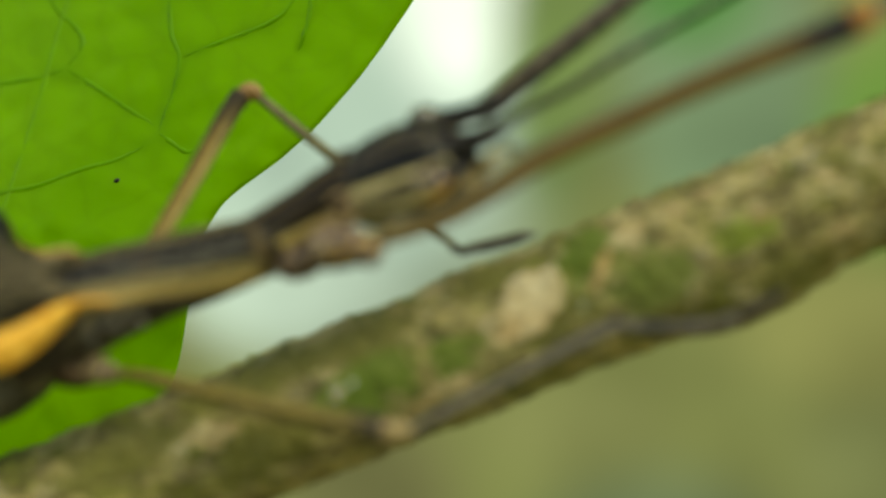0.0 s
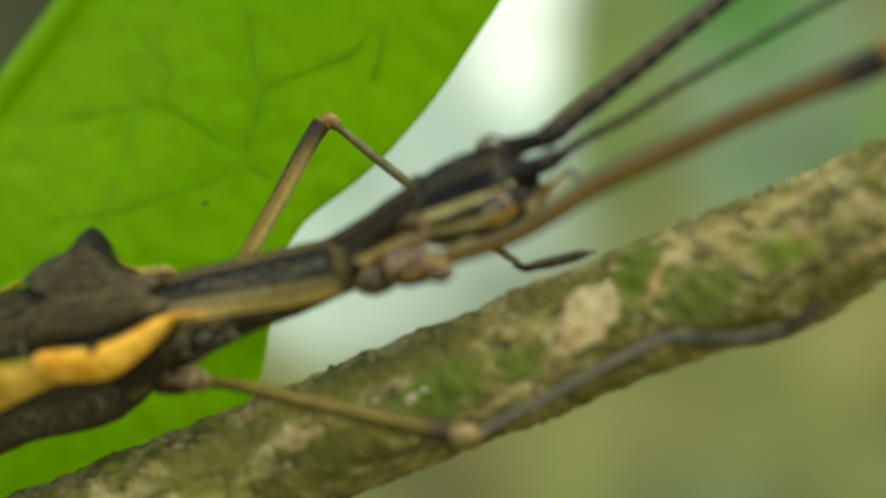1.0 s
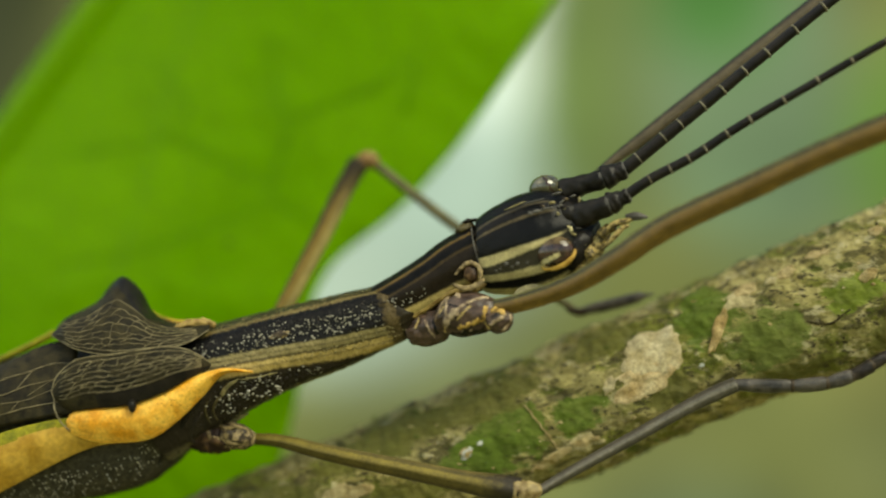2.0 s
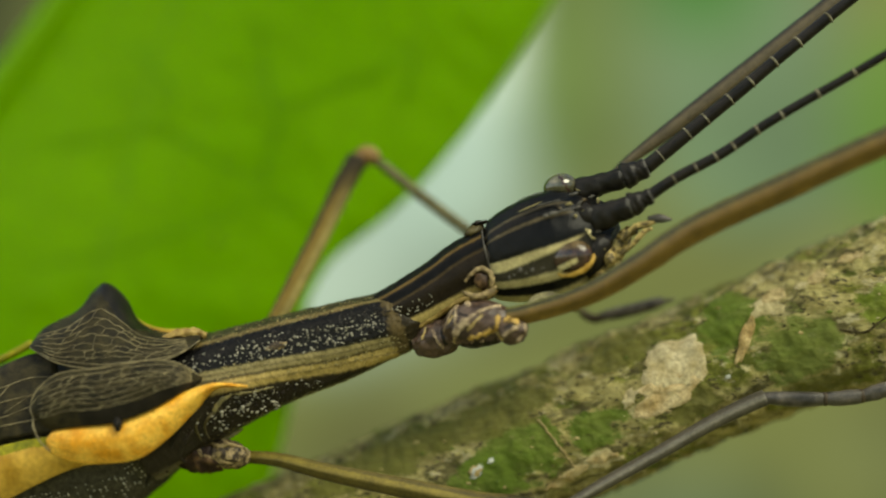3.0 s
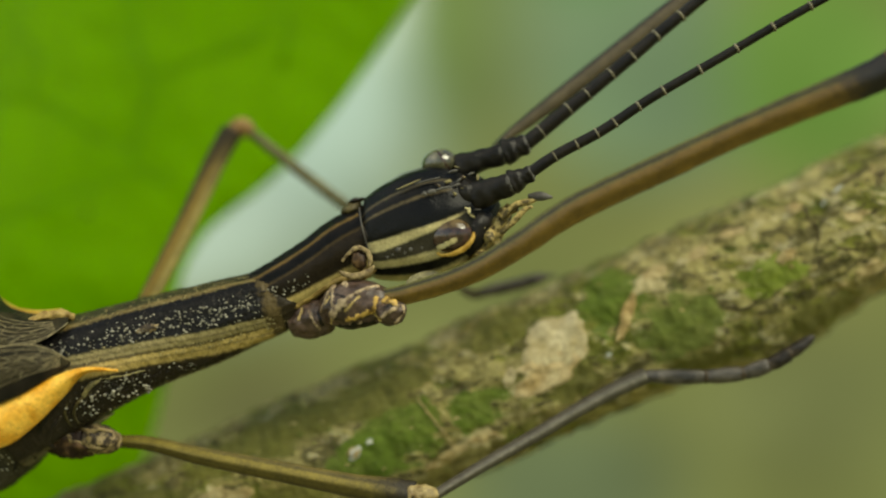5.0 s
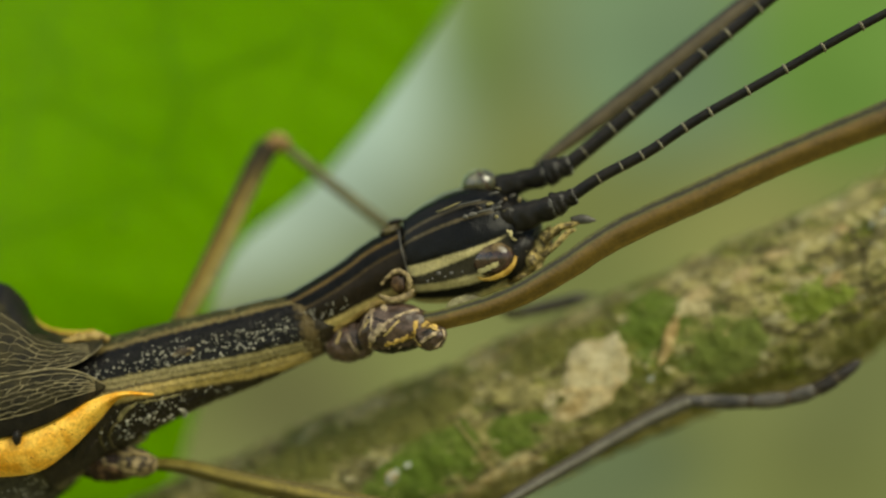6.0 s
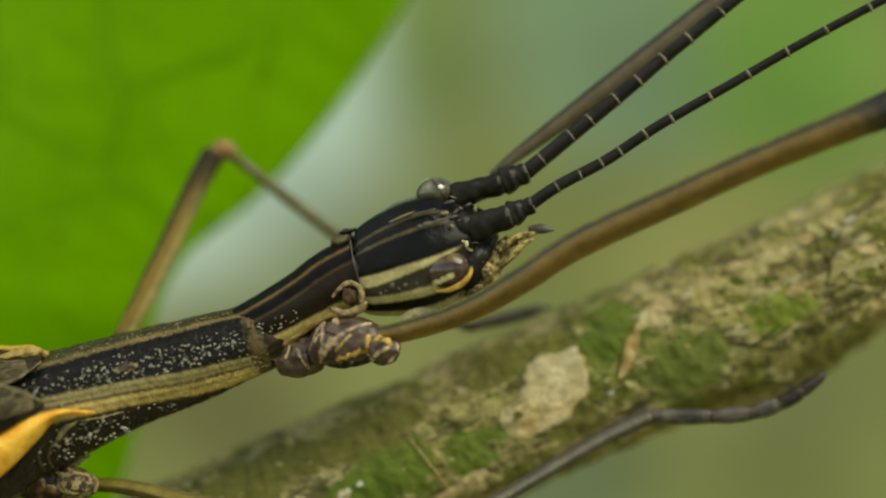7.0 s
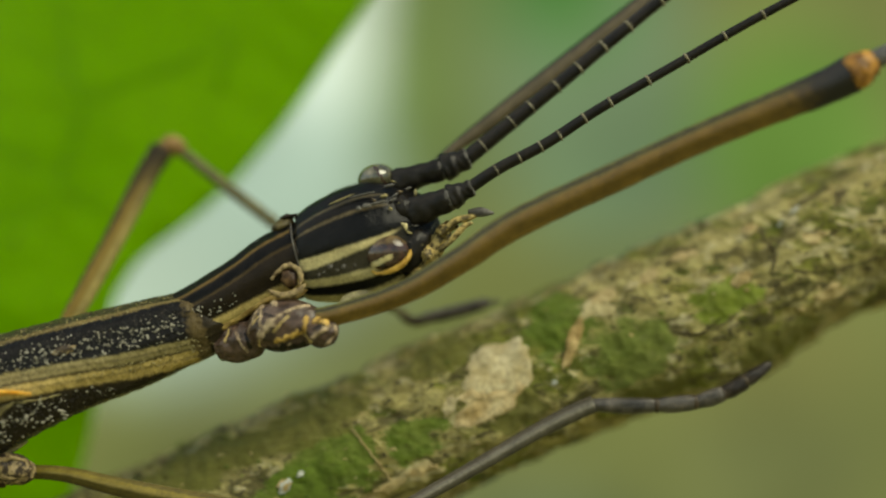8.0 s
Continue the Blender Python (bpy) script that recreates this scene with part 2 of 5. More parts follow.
FAR_MIDDLE_SKIN = banded("pale_far_femur", [(-0.9, -0.1), (0.2, 0.45)], [(0.040, 0.028, 0.008), (0.145, 0.095, 0.018), (0.23, 0.18, 0.060)], 0.2, 0.05, 0.5, 0.15, 0.6, [(0.62, 1.0, (0.020, 0.014, 0.006))])


def leaf_material(name, a, b, glow, size):
    """A thin living blade: the light of the sky shines through it; a fine net of veins."""
    m = bpy.data.materials.new(name)
    m.use_nodes = True
    n, l = m.node_tree.nodes, m.node_tree.links
    p = n["Principled BSDF"]
    co, net, cloud = n.new("ShaderNodeTexCoord"), n.new("ShaderNodeTexVoronoi"), n.new("ShaderNodeTexNoise")
    net.feature = "DISTANCE_TO_EDGE"
    net.inputs["Scale"].default_value = 1 / (size * MM)
    cloud.inputs["Scale"].default_value = 0.35 / (size * MM)
    bend, push = n.new("ShaderNodeTexNoise"), n.new("ShaderNodeVectorMath")
    bend.inputs["Scale"].default_value = 0.8 / (size * MM)
    push.operation = "MULTIPLY_ADD"
    push.inputs[1].default_value = (1.1 * size * MM,) * 3
    l.new(co.outputs["Object"], bend.inputs["Vector"])
    l.new(bend.outputs["Color"], push.inputs[0])
    l.new(co.outputs["Object"], push.inputs[2])
    l.new(push.outputs[0], net.inputs["Vector"])
    l.new(co.outputs["Object"], cloud.inputs["Vector"])
    ramp = n.new("ShaderNodeValToRGB")
    ramp.color_ramp.elements[0].position, ramp.color_ramp.elements[1].position = 0.3, 0.7
    ramp.color_ramp.elements[0].color, ramp.color_ramp.elements[1].color = (*a, 1), (*b, 1)
    thin = n.new("ShaderNodeMapRange")
    thin.inputs["From Max"].default_value = 0.12
    thin.inputs["To Min"].default_value, thin.inputs["To Max"].default_value = 0.92, 1.0
    mul = n.new("ShaderNodeVectorMath")
    mul.operation = "SCALE"
    l.new(cloud.outputs[0], ramp.inputs[0])
    l.new(net.outputs["Distance"], thin.inputs[0])
    l.new(ramp.outputs[0], mul.inputs[0])
    l.new(thin.outputs[0], mul.inputs["Scale"])
    l.new(mul.outputs[0], p.inputs["Base Color"])
    p.inputs["Roughness"].default_value = 0.45
    p.inputs["Specular IOR Level"].default_value = 0.15
    shine = n.new("ShaderNodeBsdfTranslucent")
    # light crosses two skins, so each one lets the root of the whole pass
    root = n.new("ShaderNodeGamma")
    root.inputs[1].default_value = 0.44
    l.new(mul.outputs[0], root.inputs[0])
    l.new(root.outputs[0], shine.inputs[0])
    mix = n.new("ShaderNodeMixShader")
    mix.inputs[0].default_value = glow
    l.new(p.outputs[0], mix.inputs[1])
    l.new(shine.outputs[0], mix.inputs[2])
    l.new(mix.outputs[0], n["Material Output"].inputs[0])
    return m


LEAF = leaf_material("leaf_blade", (0.165, 0.385, 0.002), (0.20, 0.43, 0.005), 0.63, 2.6)
LEAF_VEIN = leaf_material("leaf_vein", (0.118, 0.305, 0.002), (0.138, 0.33, 0.004), 0.5, 2.0)
LEAF_RIM = leaf_material("leaf_midrib", (0.165, 0.38, 0.006), (0.195, 0.41, 0.012), 0.5, 2.0)


GREEN, DULL_GREEN = (0.085, 0.125, 0.012), (0.115, 0.108, 0.022)
ALGAE = [((4.68, 1.40, -0.10), 1.0, 1.05, GREEN), ((7.45, 1.40, -1.10), 1.35, 1.15, (0.105, 0.13, 0.022)), ((-3.01, 1.40, -5.20), 1.7, 0.95, GREEN), ((-0.19, 1.40, -4.16), 1.0, 0.75, GREEN), ((-4.47, 1.40, -6.20), 1.4, 0.7, GREEN),
         ((10.57, 1.40, 0.75), 1.2, 0.55, (0.14, 0.18, 0.018)), ((-4.05, 1.40, -3.74), 2.6, 0.6, DULL_GREEN), ((-7.60, 1.40, -5.20), 2.6, 0.6, DULL_GREEN), ((3.68, 1.40, -3.11), 0.9, 0.5, DULL_GREEN), ((-7.39, 1.40, -8.12), 2.0, 0.9, DULL_GREEN),
         ((0.75, 1.40, -1.23), 1.2, 0.5, DULL_GREEN), ((12.87, 1.40, -0.61), 1.6, 0.5, DULL_GREEN), ((-13.24, 1.40, -8.54), 2.6, 0.8, DULL_GREEN), ((8.27, 1.40, -2.49), 1.2, 0.5, DULL_GREEN)]


def bark_material():
    """Grey-tan bark under olive algae, with pale crusts and dark cracks."""
    m = bpy.data.materials.new("lichened_bark")
    m.use_nodes = True
    n, l = m.node_tree.nodes, m.node_tree.links
    p = n["Principled BSDF"]
    co, stretch = n.new("ShaderNodeTexCoord"), n.new("ShaderNodeMapping")
    stretch.inputs["Rotation"].default_value = (0, radians(24), 0)
    stretch.inputs["Scale"].default_value = (0.6, 1, 1.15)
    l.new(co.outputs["Object"], stretch.inputs[0])

    def cloud(mm, detail, seed, lo, hi):
        t, r, at = n.new("ShaderNodeTexNoise"), n.new("ShaderNodeMapRange"), n.new("ShaderNodeVectorMath")
        at.inputs[1].default_value = (seed, seed * 0.7, 0)
        l.new(stretch.outputs[0], at.inputs[0])
        l.new(at.outputs[0], t.inputs["Vector"])
        t.inputs["Scale"].default_value, t.inputs["Detail"].default_value, t.inputs["Roughness"].default_value = 1 / (mm * MM), detail, 0.65
        r.inputs["From Min"].default_value, r.inputs["From Max"].default_value = lo, hi
        l.new(t.outputs[0], r.inputs[0])
        return r.outputs[0]

    def over(a, colour, factor):
        mix = n.new("ShaderNodeMix")
        mix.data_type = "RGBA"
        if isinstance(a, tuple):
            mix.inputs["A"].default_value = (*a, 1)
        else:
            l.new(a, mix.inputs["A"])
        mix.inputs["B"].default_value = (*colour, 1)
        l.new(factor, mix.inputs["Factor"])
        return mix.outputs["Result"]

    grain = cloud(0.22, 5, 0.9, 0.3, 0.7)
    col = over((0.23, 0.19, 0.066), (0.32, 0.272, 0.108), cloud(0.7, 5, 0.1, 0.45, 0.55))
    col = over(col, (0.135, 0.135, 0.022), cloud(1.9, 7, 0.2, 0.50, 0.56))
    col = over(col, (0.075, 0.085, 0.010), cloud(1.2, 7, 0.5, 0.565, 0.61))
    col = over(col, (0.38, 0.325, 0.17), cloud(0.9, 6, 0.35, 0.58, 0.625))
    col = over(col, (0.048, 0.036, 0.014), cloud(0.5, 5, 0.75, 0.61, 0.65))
    # long dark streaks along the twig
    along = n.new("ShaderNodeMapping")
    along.inputs["Scale"].default_value = (0.22, 1, 1)
    lie = n.new("ShaderNodeMapping")
    lie.inputs["Rotation"].default_value = (0, radians(24), 0)
    l.new(co.outputs["Object"], lie.inputs[0])
    l.new(lie.outputs[0], along.inputs[0])
    lines, line_edge = n.new("ShaderNodeTexNoise"), n.new("ShaderNodeMapRange")
    lines.inputs["Scale"].default_value, lines.inputs["Detail"].default_value = 1 / (0.55 * MM), 5
    line_edge.inputs["From Min"].default_value, line_edge.inputs["From Max"].default_value, line_edge.inputs["To Max"].default_value = 0.57, 0.63, 0.85
    l.new(along.outputs[0], lines.inputs["Vector"])
    l.new(lines.outputs[0], line_edge.inputs[0])
    col = over(col, (0.065, 0.055, 0.018), line_edge.outputs[0])
    col = over(col, (0.055, 0.045, 0.018), cloud(0.26, 3, 3.3, 0.575, 0.625))
    col = over(col, (0.39, 0.34, 0.19), cloud(0.6, 5, 4.1, 0.60, 0.67))
    # small scales of bark with cracks between them
    cells, cells_edge = n.new("ShaderNodeTexVoronoi"), n.new("ShaderNodeTexVoronoi")
    cells_edge.feature = "DISTANCE_TO_EDGE"
    for t in (cells, cells_edge):
        t.inputs["Scale"].default_value = 1 / (0.55 * MM)
        l.new(stretch.outputs[0], t.inputs["Vector"])
    crack, open_ = n.new("ShaderNodeMapRange"), n.new("ShaderNodeMath")
    crack.inputs["From Max"].default_value = 0.17
    crack.inputs["To Min"].default_value, crack.inputs["To Max"].default_value = 0.35, 0.0
    open_.operation = "MULTIPLY"
    l.new(cells_edge.outputs["Distance"], crack.inputs[0])
    l.new(crack.outputs[0], open_.inputs[0])
    l.new(cloud(1.1, 4, 2.1, 0.44, 0.58), open_.inputs[1])
    col = over(col, (0.055, 0.042, 0.018), open_.outputs[0])
    shade, plate = n.new("ShaderNodeMapRange"), n.new("ShaderNodeVectorMath")
    shade.inputs["To Min"].default_value, shade.inputs["To Max"].default_value = 0.78, 1.25
    plate.operation = "SCALE"
    l.new(cells.outputs["Color"], shade.inputs[0])
    l.new(col, plate.inputs[0])
    l.new(shade.outputs[0], plate.inputs["Scale"])
    col = plate.outputs[0]
    # films of green algae where the bark stays damp
    ragged = cloud(0.8, 6, 1.3, 0.0, 1.0)
    for (x, y, z), along, across, colour in ALGAE:
        at, reach, film = n.new("ShaderNodeMapping"), n.new("ShaderNodeVectorMath"), n.new("ShaderNodeMath")
        at.vector_type = "TEXTURE"
        at.inputs["Location"].default_value = (x * MM, y * MM, z * MM)
        at.inputs["Rotation"].default_value = (0, radians(-24), 0)
        at.inputs["Scale"].default_value = (1.2 * along * MM, 4 * MM, 1.2 * across * MM)
        reach.operation, film.operation = "LENGTH", "MULTIPLY_ADD"
        l.new(co.outputs["Object"], at.inputs[0])
        l.new(at.outputs[0], reach.inputs[0])
        l.new(ragged, film.inputs[0])
        film.inputs[1].default_value = 2.6
        l.new(reach.outputs["Value"], film.inputs[2])
        soft = n.new("ShaderNodeMapRange")
        soft.inputs["From Min"].default_value, soft.inputs["From Max"].default_value = 2.34, 2.12
        soft.inputs["To Max"].default_value = 0.88
        l.new(film.outputs[0], soft.inputs[0])
        col = over(col, colour, soft.outputs[0])
    tone = n.new("ShaderNodeMapRange")
    tone.inputs["To Min"].default_value, tone.inputs["To Max"].default_value = 0.74, 1.14
    l.new(grain, tone.inputs[0])
    mul = n.new("ShaderNodeVectorMath")
    mul.operation = "SCALE"
    l.new(col, mul.inputs[0])
    l.new(tone.outputs[0], mul.inputs["Scale"])
    l.new(mul.outputs[0], p.inputs["Base Color"])
    relief = n.new("ShaderNodeBump")
    relief.inputs["Strength"].default_value, relief.inputs["Distance"].default_value = 0.6, 0.08 * MM
    l.new(grain, relief.inputs["Height"])
    l.new(relief.outputs[0], p.inputs["Normal"])
    p.inputs["Roughness"].default_value, p.inputs["Specular IOR Level"].default_value = 0.85, 0.25
    return m


BARK = bark_material()


# ---- shaping ----
def part(name, bm, mats, parent=None, label=""):
    """One mesh object, built in mm, under its thing."""
    bmesh.ops.scale(bm, vec=(MM, MM, MM), verts=bm.verts)
    bmesh.ops.recalc_face_normals(bm, faces=bm.faces)
    me = bpy.data.meshes.new(name)
    bm.to_mesh(me)
    bm.free()
    for m in mats if isinstance(mats, (list, tuple)) else [mats]:
        me.materials.append(m)
    me.polygons.foreach_set("use_smooth", [True] * len(me.polygons))
    ob = new(name, me)
    ob.parent = parent
    if label:
        tagged(ob, label)
    return ob


def thing(name, at, label, category, group="", kind=""):
    """An Empty at the thing's base; its parts are placed in world mm and keep their places."""
    ob = tagged(new(name), label, category, group, kind)
    ob.empty_display_size = 0.002
    return ob


def spline(points, n):
    """n + 1 points of a smooth curve through the given rows of numbers, evenly spaced."""
    p = np.array(points, float)
    if len(p) == 2:
        p = np.array([p[0], (p[0] + p[1]) / 2, p[1]])
    q = np.vstack([2 * p[0] - p[1], p, 2 * p[-1] - p[-2]])
    out = []
    for i in range(1, len(q) - 2):
        for u in np.linspace(0, 1, 24, endpoint=False):
            a, b, c, d = q[i - 1:i + 3]
            out.append(0.5 * (2 * b + (c - a) * u + (2 * a - 5 * b + 4 * c - d) * u * u + (3 * b - a - 3 * c + d) * u ** 3))
    out.append(p[-1])
    out = np.array(out)
    s = np.r_[0, np.cumsum(np.linalg.norm(np.diff(out[:, :3], axis=0), axis=1))]
    t = np.linspace(0, s[-1], n + 1)
    return np.stack([np.interp(t, s, out[:, k]) for k in range(out.shape[1])], 1)


def frames(c):
    """Along a centre line: tangent, the normal that faces the front, and the one that faces down."""
    t = np.gradient(c, axis=0)
    t /= np.linalg.norm(t, axis=1)[:, None]
    front = np.array([0, -1.0, 0]) - t * (-t[:, 1])[:, None]
    front /= np.linalg.norm(front, axis=1)[:, None]
    down = np.cross(t, front)
    return t, front, down if down[:, 2].mean() < 0 else -down


def tube(rows, n, around, paint=None, relief=None, flat=0.85, bm=None, caps=True):
    """A skin round a centre line. rows: (place, half width). v runs from -1 at the upper outline to 1 at the lower one;
    paint(s, v, back) picks the material's slot, relief(s, angle) lifts the skin in mm."""
    bm = bm or bmesh.new()
    uv = bm.loops.layers.uv.verify()
    r = spline([(*place, w) for place, w in rows], n)
    c, w = r[:, :3], r[:, 3]
    _, front, down = frames(c)
    rings = []
    for i in range(n + 1):
        ring = []
        for k in range(around):
            a = 2 * math.pi * k / around
            lift = relief(i / n, a) if relief else 0
            ring.append(bm.verts.new(c[i] + down[i] * math.sin(a) * (w[i] + lift) + front[i] * math.cos(a) * (w[i] * flat + lift)))
        rings.append(ring)
    for i in range(n):
        for k in range(around):
            f = bm.faces.new((rings[i][k], rings[i][(k + 1) % around], rings[i + 1][(k + 1) % around], rings[i + 1][k]))
            for loop, (di, dk) in zip(f.loops, ((0, 0), (0, 1), (1, 1), (1, 0))):
                loop[uv].uv = ((i + di) / n, 0.5 + 0.5 * math.sin(2 * math.pi * (k + dk) / around))
            if paint:
                a = 2 * math.pi * (k + 0.5) / around
                f.material_index = paint((i + 0.5) / n, math.sin(a), math.cos(a) < 0)
    if caps:
        for ring, way in ((rings[0], 1), (rings[-1], -1)):
            mid = bm.verts.new(sum((v.co for v in ring), Vector()) / around)
            for k in range(around):
                a, b = ring[k], ring[(k + 1) % around]
                f = bm.faces.new((mid, b, a) if way > 0 else (mid, a, b))
                for loop in f.loops:
                    loop[uv].uv = (0 if way > 0 else 1, 0.5)
                if paint:
                    f.material_index = paint(0.0 if way > 0 else 1.0, 0, False)
    return bm


def wobble(x, y, z=0.0):
    return noise.noise((x, y, z))


def shell(top, bottom, nu, nv, bulge=0.0, thick=0.12, paint=None, ripple=0.0):
    """A thin curved sheet between two edges, with real thickness; it swells towards the front by bulge mm."""
    bm = bmesh.new()
    a, b = spline(top, nu), spline(bottom, nu)
    sides = []
    for off in (0.0, thick):
        grid = []
        for i in range(nu + 1):
            row = []
            for j in range(nv + 1):
                v = j / nv
                p = a[i] * (1 - v) + b[i] * v
                y = p[1] - bulge * 4 * v * (1 - v) * min(1, 6 * i / nu, 6 * (nu - i) / nu + 0.2) + off
                y += ripple * wobble(p[0] * 0.9, p[2] * 0.9, 3.1)
                row.append(bm.verts.new((p[0], y, p[2])))
            grid.append(row)
        sides.append(grid)
    for s, grid in enumerate(sides):
        for i in range(nu):
            for j in range(nv):
                q = (grid[i][j], grid[i + 1][j], grid[i + 1][j + 1], grid[i][j + 1])
                f = bm.faces.new(q if s else q[::-1])
                if paint:
                    f.material_index = paint((i + 0.5) / nu, (j + 0.5) / nv)
    rim = [(i, 0) for i in range(nu)] + [(nu, j) for j in range(nv)] + [(i, nv) for i in range(nu, 0, -1)] + [(0, j) for j in range(nv, 0, -1)]
    for k, (i, j) in enumerate(rim):
        i2, j2 = rim[(k + 1) % len(rim)]
        try:
            f = bm.faces.new((sides[0][i][j], sides[0][i2][j2], sides[1][i2][j2], sides[1][i][j]))
            if paint:
                f.material_index = paint(min(i, nu - 1) / nu, min(j, nv - 1) / nv)
        except ValueError:
            pass
    bmesh.ops.recalc_face_normals(bm, faces=bm.faces)
    return bm


def blob(place, radii, turn=0.0, seg=20, rough=0.0, bm=None, paint=None):
    """An uneven ellipsoid, turned in the upright plane by degrees."""
    bm = bm or bmesh.new()
    m = Matrix.Translation(place) @ Matrix.Rotation(radians(-turn), 4, "Y") @ Matrix.Diagonal((*radii, 1))
    made = bmesh.ops.create_uvsphere(bm, u_segments=seg, v_segments=max(6, seg * 2 // 3), radius=1)
    if paint:
        for f in {f for v in made["verts"] for f in v.link_faces}:
            f.material_index = paint(f.calc_center_median())
    for v in made["verts"]:
        d = v.co.copy()
        v.co = m @ (d * (1 + rough * noise.noise(d * 2.3 + Vector(place))))
    return bm


def thread(points, w, n=None, around=8, bm=None):
    return tube([(p, w) for p in points], n or 6 * len(points), around, bm=bm, flat=1.0)


GRAIN = bmesh.new()
bmesh.ops.create_icosphere(GRAIN, subdivisions=1, radius=1)
GRAIN_VERTS = [v.co.copy() for v in GRAIN.verts]
GRAIN_FACES = [[v.index for v in f.verts] for f in GRAIN.faces]
GRAIN.free()


def grain(bm, place, radii, rough=0.0):
    """One small rounded lump."""
    made = []
    for v in GRAIN_VERTS:
        k = 1 + rough * noise.noise(v * 1.7 + Vector(place) * 3)
        made.append(bm.verts.new([place[i] + v[i] * radii[i] * k for i in range(3)]))
    for f in GRAIN_FACES:
        bm.faces.new([made[i] for i in f])


# ---- ground and distance ----
def ground():
    # out of view; added to close the place below and bounce light upwards
    bm = bmesh.new()
    bmesh.ops.create_circle(bm, cap_ends=True, segments=64, radius=2.0e6)
    for v in bm.verts:
        v.co.z = -160
    return tagged(part("ground", bm, BOUNCE_FLOOR), "unseen forest floor, pale to bounce light up", "ground", kind="structure")


def backdrop():
    """Sunlit foliage and gaps of sky as painted glow on a plane, without detail."""
    m = bpy.data.materials.new("foliage_glow")
    m.use_nodes = True
    n, l = m.node_tree.nodes, m.node_tree.links
    n.remove(n["Principled BSDF"])
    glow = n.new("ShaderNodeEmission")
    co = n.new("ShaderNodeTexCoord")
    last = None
    # bright and dark patches of the glow: centre x, z, half sizes in m, colour
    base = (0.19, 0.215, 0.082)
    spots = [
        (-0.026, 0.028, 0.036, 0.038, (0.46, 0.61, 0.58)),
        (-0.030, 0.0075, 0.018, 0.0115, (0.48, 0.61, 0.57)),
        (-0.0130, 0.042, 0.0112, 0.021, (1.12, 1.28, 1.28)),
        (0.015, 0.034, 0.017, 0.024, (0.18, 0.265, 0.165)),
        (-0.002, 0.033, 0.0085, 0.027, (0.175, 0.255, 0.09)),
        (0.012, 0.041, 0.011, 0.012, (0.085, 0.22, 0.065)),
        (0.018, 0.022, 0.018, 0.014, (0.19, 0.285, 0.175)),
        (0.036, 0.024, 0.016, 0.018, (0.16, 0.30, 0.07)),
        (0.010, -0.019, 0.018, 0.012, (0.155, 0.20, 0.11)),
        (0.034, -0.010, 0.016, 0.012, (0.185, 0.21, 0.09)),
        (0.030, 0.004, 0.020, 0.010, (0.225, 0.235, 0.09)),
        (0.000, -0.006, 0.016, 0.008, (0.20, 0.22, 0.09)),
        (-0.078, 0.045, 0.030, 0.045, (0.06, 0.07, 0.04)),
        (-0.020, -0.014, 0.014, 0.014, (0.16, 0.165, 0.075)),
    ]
    for x, z, sx, sz, col in spots:
        move = n.new("ShaderNodeMapping")
        move.vector_type = "TEXTURE"
        move.inputs["Location"].default_value = (x, 0, z)
        move.inputs["Scale"].default_value = (sx, 1, sz)
        ball = n.new("ShaderNodeTexGradient")
        ball.gradient_type = "SPHERICAL"
        soft = n.new("ShaderNodeMapRange")
        soft.interpolation_type = "SMOOTHSTEP"
        soft.inputs["From Min"].default_value, soft.inputs["From Max"].default_value = 0.12, 0.58
        mix = n.new("ShaderNodeMix")
        mix.data_type = "RGBA"
        l.new(co.outputs["Object"], move.inputs[0])
        l.new(move.outputs[0], ball.inputs[0])
        l.new(ball.outputs["Fac"], soft.inputs[0])
        l.new(soft.outputs[0], mix.inputs["Factor"])
        mix.inputs["A"].default_value = (*base, 1)
        mix.inputs["B"].default_value = (*col, 1)
        if last:
            l.new(last, mix.inputs["A"])
        last = mix.outputs["Result"]
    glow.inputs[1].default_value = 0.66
    # noise makes the glow uneven, in place of clumps of leaves
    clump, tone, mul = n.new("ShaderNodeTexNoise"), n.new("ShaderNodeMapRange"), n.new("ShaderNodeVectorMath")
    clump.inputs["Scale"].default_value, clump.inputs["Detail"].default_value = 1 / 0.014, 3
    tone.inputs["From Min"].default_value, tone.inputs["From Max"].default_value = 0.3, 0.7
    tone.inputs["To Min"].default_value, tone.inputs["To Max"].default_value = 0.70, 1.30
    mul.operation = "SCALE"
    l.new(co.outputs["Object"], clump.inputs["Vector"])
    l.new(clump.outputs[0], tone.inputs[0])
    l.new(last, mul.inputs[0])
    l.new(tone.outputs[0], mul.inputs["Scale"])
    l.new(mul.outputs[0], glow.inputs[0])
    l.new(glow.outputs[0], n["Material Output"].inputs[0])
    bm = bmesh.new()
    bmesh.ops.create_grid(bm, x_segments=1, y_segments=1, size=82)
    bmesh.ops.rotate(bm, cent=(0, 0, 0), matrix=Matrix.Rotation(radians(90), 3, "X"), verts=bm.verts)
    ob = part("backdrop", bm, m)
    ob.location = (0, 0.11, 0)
    return tagged(ob, "glowing plane painted with blurred green foliage and bright sky", "backdrop", kind="structure")


ground()
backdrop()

# ---- the twig ----
TWIG = spline([(*p, w) for p, w in (
    ((-60.28, 6.00, -24.95), 2.86), ((-36.67, 4.00, -18.31), 2.71), ((-23.60, 4.00, -13.85), 2.71), ((-17.07, 4.00, -11.17), 2.71), ((-6.18, 4.00, -6.42), 2.68), ((0.35, 4.00, -3.61), 2.66), ((6.88, 4.00, -0.72), 2.64),
    ((17.07, 4.00, 3.90), 2.61), ((28.66, 4.00, 8.91), 2.56), ((49.01, 5.00, 17.23), 2.36))], 1500)
